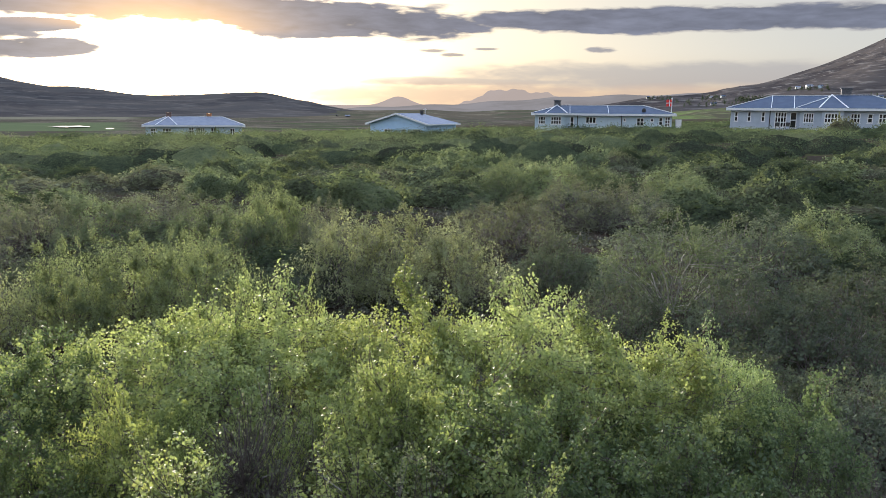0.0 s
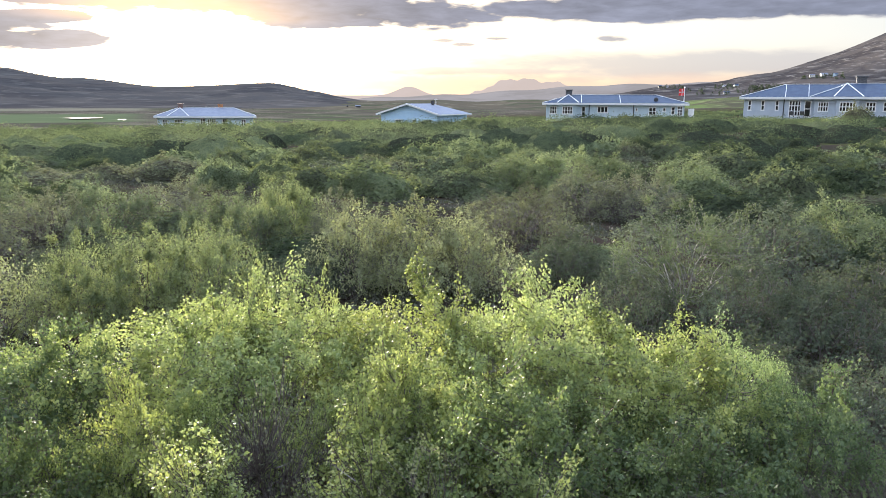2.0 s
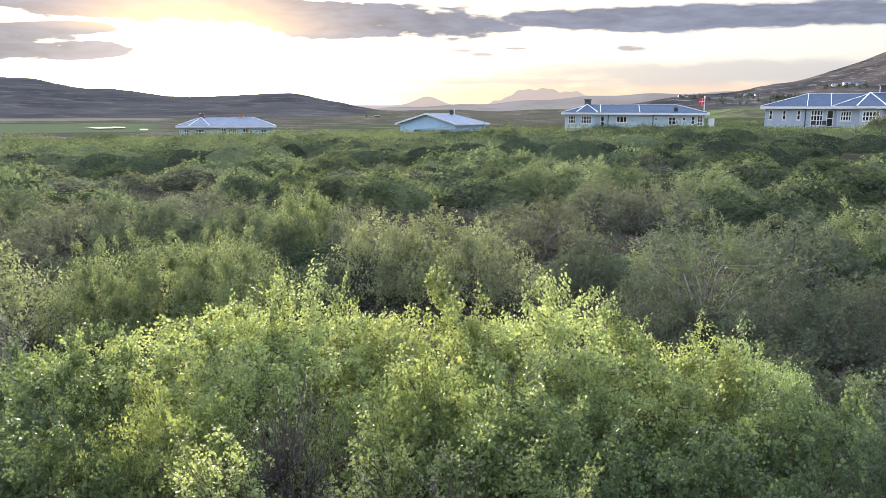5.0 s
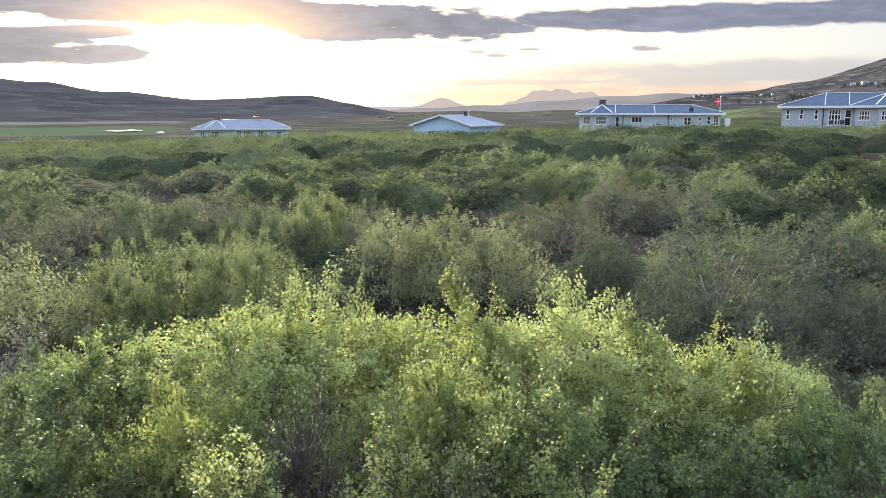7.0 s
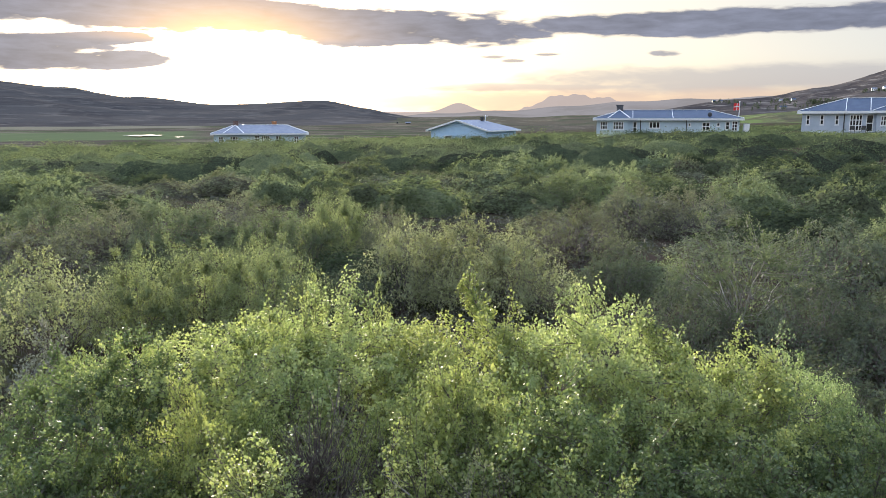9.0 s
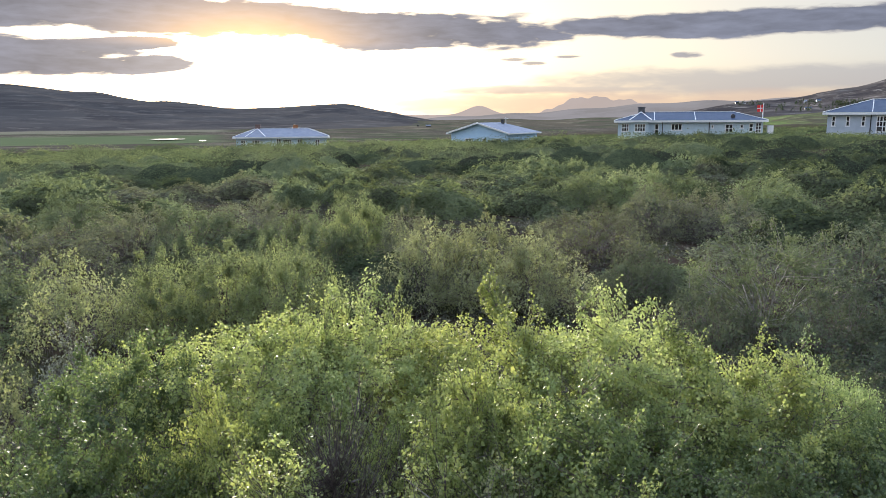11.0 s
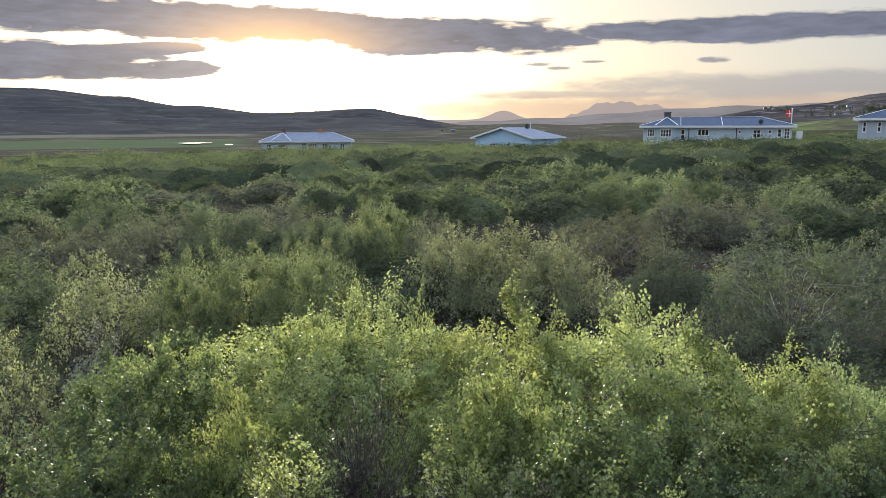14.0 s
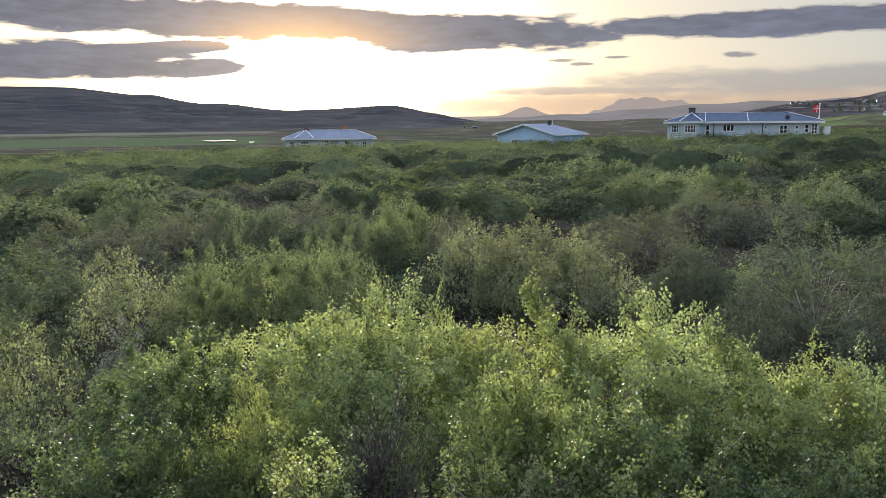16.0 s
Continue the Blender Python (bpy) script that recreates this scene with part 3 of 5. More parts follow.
def bay_roof(h, x0, x1, y0, y1, z, apex, mat, over=0.4):
    """A small hipped roof over a bay, with its pale hip caps and fascia."""
    bm = bmesh.new()
    p = [(x0 - over, y0 - over, z), (x1 + over, y0 - over, z), (x1 + over, y1, z), (x0 - over, y1, z), apex]
    v = [bm.verts.new(q) for q in p]
    for f in ((0, 1, 4), (1, 2, 4), (2, 3, 4), (3, 0, 4), (0, 3, 2, 1)):
        bm.faces.new([v[i] for i in f])
    bay = part("bay_roof", bm, mat, h)
    for q in p[:2]:
        bm = bmesh.new()
        bar(bm, Vector(q) + Vector((0, 0, 0.05)), Vector(apex) + Vector((0, 0, 0.05)), 0.14, 0.07)
        part("ridge_cap", bm, WHITE, bay)
    part("fascia", boxes((x0 - over, x1 + over, y0 - over - 0.06, y0 - over + 0.06, z - 0.3, z - 0.02)), WHITE, bay)


def long_house():
    """The long hipped house with the bay under its chimney."""
    c = polar(-11.9, 122)
    h = thing("house", pose(c.x, c.y, 1.62, 0, 0, -9), "long pale-blue single-storey house with slate-blue hipped roof", "house")
    L, W, H = 20.8, 8.0, 2.7
    win = [(-9.3, 1.0, 1.1, 1.2, 3, 2), (-4.65, 0.5, 0.6, 1.7, 1, 2), (-1.75, 1.2, 1.6, 1.0, 3, 1), (3.35, 1.5, 0.4, 0.5, 1, 1), (5.7, 0.9, 1.1, 1.2, 2, 2),
           (7.45, 1.5, 0.5, 0.55, 1, 1), (8.75, 1.0, 0.6, 1.2, 1, 2), (9.75, 0.8, 0.8, 1.5, 2, 3)]
    shell(h, L, W, H, [w[:4] for w in win])
    for x, z, w, hh, c_, r_ in win:
        window(h, x, -W / 2, z, w, hh, c_, r_)
    hip_roof(h, -L / 2, L / 2, -W / 2, W / 2, H, 1.25, 4.4, ROOF_SLATE, ribs=(-5.0, 0.9))
    bx0, bx1, by = -8.3, -5.8, -W / 2 - 1.0
    part("bay_wall", pierced_wall(bx0, bx1, by, by + 0.25, -0.4, H, [(-7.1, 1.0, 1.6, 1.2)]), WALL_PAINT, h)
    for x in (bx0, bx1 - 0.25):
        part("bay_wall", boxes((x, x + 0.25, by + 0.25, -W / 2 - 0.003, -0.4, H)), WALL_PAINT, h)
    window(h, -7.1, by, 1.0, 1.6, 1.2, 4, 2)
    bay_roof(h, bx0, bx1, by, -0.5, H + 0.02, (-7.05, -0.9, H + 1.27), ROOF_SLATE)
    chimney(h, -7.0, -0.4, H + 0.7, H + 1.95, 1.0, CHIMNEY, "square dark chimney")
    for x in (-3.8, 2.9):
        downpipe(h, x, -W / 2 - 0.09, H - 0.1)
    # satellite dish at the eave
    bm = bmesh.new()
    bmesh.ops.create_uvsphere(bm, u_segments=14, v_segments=8, radius=0.34, matrix=Matrix.Translation((6.2, -3.6, H + 0.55)) @ Matrix.Diagonal((1, 0.25, 1, 1)))
    bar(bm, (6.2, -3.5, H + 0.1), (6.2, -3.55, H + 0.5), 0.07, 0.07)
    part("satellite_dish", bm, DARK, h)
    # bin store by the far gable
    part("bin_store", boxes((L / 2 + 0.7, L / 2 + 1.5, -3.6, -2.8, -0.3, 1.9)), WHITE, h)


def wide_house():
    """The house with a glazed terrace door and a hipped gable in the middle."""
    c = polar(-26.4, 111)
    h = thing("house", pose(c.x, c.y, 2.5, 0, 0, -24), "wide grey-blue house with slate-blue hipped roof and terrace", "house")
    L, W, H = 20.4, 9.0, 2.75
    win = [(-9.5, 1.0, 0.45, 1.3, 1, 2), (-7.9, 1.0, 0.45, 1.3, 1, 2), (-6.2, 1.0, 0.45, 1.3, 1, 2), (-4.1, 0.3, 1.4, 2.0, 4, 3), (-2.6, 0.2, 0.8, 2.1, 1, 2)]
    shell(h, L, W, H, [w[:4] for w in win], WALL_LILAC)
    for x, z, w, hh, c_, r_ in win:
        window(h, x, -W / 2, z, w, hh, c_, r_)
    hip_roof(h, -L / 2, L / 2, -W / 2, W / 2, H, 1.65, 5.4, ROOF_SLATE, ribs=(-5.3, -2.6))
    bx0, bx1, by = -1.9, L / 2 - 0.02, -W / 2 - 1.6
    bw = [(-0.9, 0.95, 1.2, 1.2, 4, 2), (4.3, 1.0, 1.1, 1.15, 3, 2), (5.9, 1.0, 0.6, 1.15, 1, 2), (7.4, 1.0, 1.2, 1.15, 3, 2), (9.1, 1.0, 0.9, 1.15, 2, 2)]
    part("wing_wall", pierced_wall(bx0, bx1, by, by + 0.25, -0.4, H, [w[:4] for w in bw]), WALL_LILAC, h)
    for x in (bx0, bx1 - 0.25):
        part("wing_wall", boxes((x, x + 0.25, by + 0.25, -W / 2 - 0.003, -0.4, H)), WALL_LILAC, h)
    for x, z, w, hh, c_, r_ in bw:
        window(h, x, by, z, w, hh, c_, r_)
    hip_roof(h, bx0, bx1, by, 3.2, H + 0.02, 1.68, 4.4, ROOF_SLATE)
    sx0, sx1, sy = 0.55, 2.95, by - 0.7
    part("bay_wall", pierced_wall(sx0, sx1, sy, sy + 0.25, -0.4, H, [(1.75, 0.95, 1.8, 1.2)]), WALL_LILAC, h)
    for x in (sx0, sx1 - 0.25):
        part("bay_wall", boxes((x, x + 0.25, sy + 0.25, by - 0.003, -0.4, H)), WALL_LILAC, h)
    window(h, 1.75, sy, 0.95, 1.8, 1.2, 5, 2)
    bay_roof(h, sx0, sx1, sy, -0.9, H + 0.04, (1.75, -1.5, H + 1.74), ROOF_SLATE)
    chimney(h, 3.4, -0.6, H + 1.2, H + 2.55, 1.15, CHIMNEY, "square dark chimney")
    downpipe(h, -5.4, -W / 2 - 0.09, H - 0.1)
    part("terrace", boxes((-5.3, -1.95, -W / 2 - 2.2, -W / 2 - 0.004, -0.35, 0.02)), CONCRETE, h)
    # table and two chairs on the terrace
    for x in (-4.4, -3.2):
        part("terrace_chair", boxes((x - 0.25, x + 0.25, -W / 2 - 1.2, -W / 2 - 0.75, 0.45, 0.5), (x - 0.25, x + 0.25, -W / 2 - 0.75, -W / 2 - 0.7, 0.45, 0.95),
                                    (x - 0.25, x - 0.2, -W / 2 - 1.2, -W / 2 - 1.15, 0.02, 0.45), (x + 0.2, x + 0.25, -W / 2 - 1.2, -W / 2 - 1.15, 0.02, 0.45)), DARK, h)


def ridge_house():
    """The low white-roofed house near the glare."""
    c = polar(18.5, 151)
    h = thing("house", pose(c.x, c.y, -1.1, 0, 0, 16), "low pale house with a light metal hipped roof", "house")
    L, W, H = 17.2, 8.0, 2.6
    win = [(-7.3, 0.8, 0.9, 1.2, 2, 2), (-4.9, 0.8, 1.5, 1.2, 3, 2), (-0.6, 0.3, 0.9, 1.9, 2, 3), (1.0, 0.6, 1.6, 1.5, 4, 2), (3.4, 0.6, 1.0, 1.5, 2, 2), (6.8, 0.7, 0.9, 1.3, 2, 2)]
    shell(h, L, W, H, [w[:4] for w in win])
    for x, z, w, hh, c_, r_ in win:
        window(h, x, -W / 2, z, w, hh, c_, r_)
    hip_roof(h, -L / 2, L / 2, -W / 2, W / 2, H, 1.55, 4.2, ROOF_LIGHT)
    chimney(h, -4.7, 0.0, H + 0.9, H + 2.2, 0.9, CHIMNEY_DULL, "grey chimney with a pale cap")
    chimney(h, 2.6, 0.6, H + 1.0, H + 2.1, 0.9, CHIMNEY_RED, "copper-red chimney")
    bay_roof(h, -6.4, -3.4, -W / 2 - 0.4, -0.3, H + 0.02, (-4.75, -0.8, H + 1.5), ROOF_LIGHT)


def gable_house():
    """The blue house that turns its gable to the heath."""
    c = polar(2.3, 127)
    h = thing("house", pose(c.x, c.y, -0.3, 0, 0, -24), "sky-blue boarded house with a low pale gable roof", "house")
    L, W, H, rise = 10.3, 12.0, 2.7, 1.5
    win = [(-1.9, 0.75, 1.3, 1.1, 2, 1), (1.0, 0.75, 0.7, 1.1, 1, 1), (3.4, 0.75, 1.5, 1.1, 3, 1)]
    t = 0.25
    part("wall", pierced_wall(-L / 2, L / 2, -W / 2, -W / 2 + t, -0.4, H, [w[:4] for w in win]), WALL_BLUE, h)
    part("wall", boxes((-L / 2, L / 2, W / 2 - t, W / 2, -0.4, H)), WALL_BLUE, h)
    part("wall", boxes((-L / 2, -L / 2 + t, -W / 2 + t, W / 2 - t, -0.4, H)), WALL_BLUE, h)
    part("wall", boxes((L / 2 - t, L / 2, -W / 2 + t, W / 2 - t, -0.4, H)), WALL_BLUE, h)
    for x, z, w, hh, c_, r_ in win:
        window(h, x, -W / 2, z, w, hh, c_, r_)
    for y in (-W / 2,):
        bm = bmesh.new()
        a = [bm.verts.new(q) for q in ((-L / 2, y, H), (L / 2, y, H), (0, y, H + rise))]
        b = [bm.verts.new(q) for q in ((-L / 2, y + t, H), (L / 2, y + t, H), (0, y + t, H + rise))]
        bm.faces.new(a), bm.faces.new(b)
        for i in range(3):
            bm.faces.new((a[i], a[(i + 1) % 3], b[(i + 1) % 3], b[i]))
        part("gable", bm, WALL_BLUE, h)
    o, th = 0.6, 0.18
    k = rise / (L / 2)
    for s in (-1, 1):
        bm = bmesh.new()
        x1 = s * (L / 2 + o)
        z1 = H - o * k
        v = [bm.verts.new(q) for y, yr in ((-W / 2 - o, -W / 2 - o), (W / 2 + o, W / 2 - 3.4)) for q in ((0, yr, H + rise + 0.02), (x1, y, z1 + 0.02), (x1, y, z1 + th), (0, yr, H + rise + th))]
        for f in ((0, 1, 2, 3), (4, 5, 6, 7), (0, 1, 5, 4), (1, 2, 6, 5), (2, 3, 7, 6), (3, 0, 4, 7)):
            bm.faces.new([v[i] for i in f])
        roof = part("roof", bm, ROOF_LIGHT, h)
        bm = bmesh.new()
        bar(bm, (s * 0.02, -W / 2 - o - 0.05, H + rise + 0.1), (x1, -W / 2 - o - 0.05, z1 + 0.1), 0.08, 0.26)
        part("bargeboard", bm, WHITE, roof)
        bm = bmesh.new()
        bar(bm, (x1 + s * 0.04, -W / 2 - o, z1 + 0.07), (x1 + s * 0.04, W / 2 + o, z1 + 0.07), 0.10, 0.2)
        part("gutter", bm, WHITE, roof)
    x1, z1, yb = L / 2 + o, H - o * k, W / 2 + o
    bm = bmesh.new()
    v = [bm.verts.new(q) for q in ((-x1, yb, z1 + 0.02), (x1, yb, z1 + 0.02), (0, W / 2 - 3.4, H + rise + 0.02), (-x1, yb, z1 + th), (x1, yb, z1 + th), (0, W / 2 - 3.4, H + rise + th))]
    for f in ((0, 1, 2), (3, 4, 5), (0, 1, 4, 3), (1, 2, 5, 4), (2, 0, 3, 5)):
        bm.faces.new([v[i] for i in f])
    part("roof", bm, ROOF_LIGHT, h)
    chimney(h, 0.7, 1.5, H + 1.0, H + 2.05, 0.42, DARK, "thin dark flue")
    bm = bmesh.new()
    bar(bm, (1.0, 2.2, H + 1.0), (1.0, 2.2, H + 2.5), 0.07, 0.07)
    bar(bm, (0.6, 2.2, H + 2.3), (1.4, 2.2, H + 2.3), 0.05, 0.05)
    part("aerial", bm, WHITE, h)


long_house()
wide_house()
ridge_house()
gable_house()


def flagpole():
    c = polar(-16.93, 124)
    z0 = float(ground_z(c.x, c.y))
    f = thing("flagpole", pose(c.x, c.y, z0, 0, 0, -12), "white flagpole flying a red flag with a pale cross", "flagpole")
    top = 6.7 - z0
    bm = bmesh.new()
    bmesh.ops.create_cone(bm, cap_ends=True, segments=10, radius1=0.09, radius2=0.05, depth=top + 0.3, matrix=Matrix.Translation((0, 0, top / 2 - 0.15)))
    part("pole", bm, WHITE, f)
    bm = bmesh.new()
    bmesh.ops.create_uvsphere(bm, u_segments=8, v_segments=6, radius=0.11, matrix=Matrix.Translation((0, 0, top + 0.08)))
    part("finial", bm, WHITE, f)

    def cloth(x0, x1, z0_, z1_, lift, mat, name, parent):
        n = 14
        b = bmesh.new()
        rows = []
        for i in range(n + 1):
            x = x0 + (x1 - x0) * i / n
            y = 0.12 * math.sin(3.6 * x) * min(1, abs(x)) + lift
            drop = 0.22 * x * x * 0.3
            rows.append((b.verts.new((x, y, z0_ - drop)), b.verts.new((x, y, z1_ - drop))))
        for p, q in zip(rows, rows[1:]):
            b.faces.new((p[0], q[0], q[1], p[1]))
        return part(name, b, mat, parent)

    zt = top - 0.1
    flag = cloth(-0.85, -0.06, zt - 1.05, zt, 0, FLAG_RED, "flag", f)
    for s in (-0.012, 0.012):
        cloth(-0.42, -0.33, zt - 1.05, zt, s, WHITE, "flag_cross", flag)
        cloth(-0.85, -0.06, zt - 0.58, zt - 0.47, s * 1.5, WHITE, "flag_cross", flag)


flagpole()


def farm_building(az, el, L, W, H, turn, wall_mat, roof_mat, label):
    p = site(az, el)
    L, W, H = 0.65 * L, 0.65 * W, 0.8 * H
    f = thing("farm_building", pose(p.x, p.y, p.z, 0, 0, turn), label, "building", "far farm buildings")
    rise = W * 0.3
    bm = boxes((-L / 2, L / 2, -W / 2, W / 2, -3.0, H))
    for x in (-L / 2, L / 2 - 0.3):
        v = [bm.verts.new(q) for q in ((x, -W / 2, H), (x, W / 2, H), (x, 0, H + rise), (x + 0.3, -W / 2, H), (x + 0.3, W / 2, H), (x + 0.3, 0, H + rise))]
        for q in ((0, 1, 2), (3, 4, 5), (0, 2, 5, 3), (1, 2, 5, 4)):
            bm.faces.new([v[i] for i in q])
    part("wall", bm, wall_mat, f)
    bm = bmesh.new()
    for s in (-1, 1):
        v = [bm.verts.new(q) for x in (-L / 2 - 0.4, L / 2 + 0.4) for q in ((x, 0, H + rise + 0.05), (x, s * (W / 2 + 0.5), H - 0.25), (x, s * (W / 2 + 0.5), H), (x, 0, H + rise + 0.3))]
        for q in ((0, 1, 2, 3), (4, 5, 6, 7), (0, 1, 5, 4), (1, 2, 6, 5), (2, 3, 7, 6), (3, 0, 4, 7)):
            bm.faces.new([v[i] for i in q])
    part("roof", bm, roof_mat, f)
    for x in (-L * 0.28, 0.0, L * 0.28):
        part("window", boxes((x - 0.6, x + 0.6, -W / 2 - 0.05, -W / 2 - 0.005, 0.9, 2.0)), GLASS, f)


for az, el, L, W, H, turn, wm, rm, label in (
    (-15.2, 1.02, 12, 8, 3.5, 10, DARK, ROOF_SLATE, "dark farm building on the far slope"),
    (-15.7, 1.0, 9, 7, 3.0, -20, WHITE, ROOF_SLATE, "white farmhouse on the far slope"),
    (-19.6, 1.05, 10, 7, 3.2, 30, WHITE, ROOF_LIGHT, "white farmhouse beside the green fields"),
    (-20.4, 1.1, 14, 8, 3.2, 0, WALL_PAINT, ROOF_SLATE, "pale farmhouse with dark roof on the slope"),
    (-19.8, 0.55, 18, 9, 3.0, -10, CONCRETE, ROOF_SLATE, "low grey barn beside green fields"),
    (-25.2, 1.65, 14, 8, 4.0, -15, WHITE, ROOF_LIGHT, "white farmhouse under the mountain"),
    (-25.9, 1.72, 20, 9, 4.0, 5, WHITE, ROOF_LIGHT, "long white farm building under the mountain"),
    (-26.6, 1.7, 12, 8, 4.0, 25, WALL_PAINT, ROOF_SLATE, "pale farmhouse under the mountain"),
    (-30.2, 1.0, 12, 8, 3.5, 0, WHITE, ROOF_SLATE, "white farmhouse at the slope's foot"),
    (7.4, -0.55, 14, 7, 2.6, 10, DARK, ROOF_LIGHT, "dark shed with pale roof on the plain"),
    (8.2, -0.52, 4, 4, 3.0, 0, DARK, DARK, "small dark hut on the plain")):
    farm_building(az, el, L, W, H, turn, wm, rm, label)


# ---------------------------------------------------------------- shrubs
def tubes(paths, radii, sides):
    """Joined tapered tubes along many polylines: paths (n, k, 3), radii (n, k)."""
    n, k, _ = paths.shape
    tang = np.gradient(paths, axis=1)
    tang /= np.linalg.norm(tang, axis=2, keepdims=True) + 1e-9
    ref = np.where(np.abs(tang[..., 2:3]) > 0.9, np.array([1.0, 0, 0]), np.array([0, 0, 1.0]))
    a = np.cross(tang, ref)
    a /= np.linalg.norm(a, axis=2, keepdims=True) + 1e-9
    b = np.cross(tang, a)
    ang = np.arange(sides) * 2 * np.pi / sides
    ring = a[:, :, None] * np.cos(ang)[None, None, :, None] + b[:, :, None] * np.sin(ang)[None, None, :, None]
    v = paths[:, :, None] + ring * radii[:, :, None, None]
    idx = np.arange(n * k * sides).reshape(n, k, sides)
    nxt = np.roll(idx, -1, axis=2)
    f = np.stack([idx[:, :-1], nxt[:, :-1], nxt[:, 1:], idx[:, 1:]], -1).reshape(-1, 4)
    return v.reshape(-1, 3), f


def leaves(at, out, length, rng, loose=0.5, fold=True):
    """One pointed blade at each place, its face turned outwards; folded along its rib where seen near by."""
    n = len(at)
    out = out / (np.linalg.norm(out, axis=1, keepdims=True) + 1e-9)
    d = rng.normal(0, 1.0, (n, 3)) - np.array([0, 0, 0.25])
    d -= (1 - loose) * (d * out).sum(1, keepdims=True) * out
    d /= np.linalg.norm(d, axis=1, keepdims=True)
    s = np.cross(d, out + rng.normal(0, loose, (n, 3)))
    s /= np.linalg.norm(s, axis=1, keepdims=True) + 1e-9
    nrm = np.cross(s, d)
    L = (length * rng.uniform(0.6, 1.25, n))[:, None]
    base = at
    tip = at + d * L
    mid = at + d * L * 0.45
    if not fold:
        v = np.stack([base, mid + s * L * 0.45 + d * L * 0.4, mid - s * L * 0.45 + d * L * 0.4], 1).reshape(-1, 3)
        return v, np.arange(n)[:, None] * 3 + np.array([[0, 1, 2]])
    v = np.stack([base, mid + s * L * 0.40 + nrm * L * 0.10, tip - nrm * L * 0.06, mid - s * L * 0.40 + nrm * L * 0.10], 1).reshape(-1, 3)
    i = np.arange(n)[:, None] * 4
    return v, i + np.array([[0, 1, 2, 3]])


def slivers(tip, way, length, rng):
    """Thin tapered twigs that end at the given places."""
    n = len(tip)
    way = way + rng.normal(0, 0.4, (n, 3))
    way /= np.linalg.norm(way, axis=1, keepdims=True)
    side = np.cross(way, rng.normal(0, 1, (n, 3)))
    side /= np.linalg.norm(side, axis=1, keepdims=True) + 1e-9
    L = (length * rng.uniform(0.6, 1.3, n))[:, None]
    foot = tip - way * L
    v = np.stack([foot - side * L * 0.02, foot + side * L * 0.02, tip], 1).reshape(-1, 3)
    return v, np.arange(n)[:, None] * 3 + np.array([[0, 1, 2]])


def dome_grid(R, H, dome, seed, wide, tall, rings=9, sides=20):
    """The uneven mound that a crown's inner foliage fills."""
    u = np.linspace(0.0, 1.0, rings)[:, None] ** 0.8
    th = (np.arange(sides) * 2 * np.pi / sides)[None, :]
    lob = 1 + 0.16 * np.sin(3 * th + seed) + 0.10 * np.sin(5 * th + 2 * seed)
    x, y = R * u * lob * np.cos(th), R * u * lob * np.sin(th)
    z = H * (1 - dome * u ** 2.2) * (1 + 0.13 * waves(x, y, 0.95 * R, seed + 5, 3)) * (1 + 0.10 * waves(x, y, 0.4 * R, seed + 9, 2)) * tall
    z[-1] = 0.02
    v = np.stack([x * wide, y * wide, z], -1).reshape(-1, 3)
    i, j = np.meshgrid(np.arange(rings - 1), np.arange(sides), indexing="ij")
    k = (j + 1) % sides
    f = np.stack([i * sides + j, i * sides + k, (i + 1) * sides + k, (i + 1) * sides + j], -1).reshape(-1, 4)
    return v, f


def quad_mesh(name, v, f, mat, smooth=False):
    me = bpy.data.meshes.new(name)
    me.vertices.add(len(v))
    me.vertices.foreach_set("co", np.asarray(v, np.float32).ravel())
    k = f.shape[1]
    me.loops.add(len(f) * k)
    me.loops.foreach_set("vertex_index", np.asarray(f, np.int32).ravel())
    me.polygons.add(len(f))
    me.polygons.foreach_set("loop_start", np.arange(len(f), dtype=np.int32) * k)
    me.update(calc_edges=True)
    if smooth:
        me.polygons.foreach_set("use_smooth", np.ones(len(f), dtype=bool))
    me.materials.append(mat)
    return me


def curve_points(p0, p1, p2, k):
    t = np.linspace(0, 1, k)[None, :, None]
    return (1 - t) ** 2 * p0[:, None] + 2 * t * (1 - t) * p1[:, None] + t ** 2 * p2[:, None]


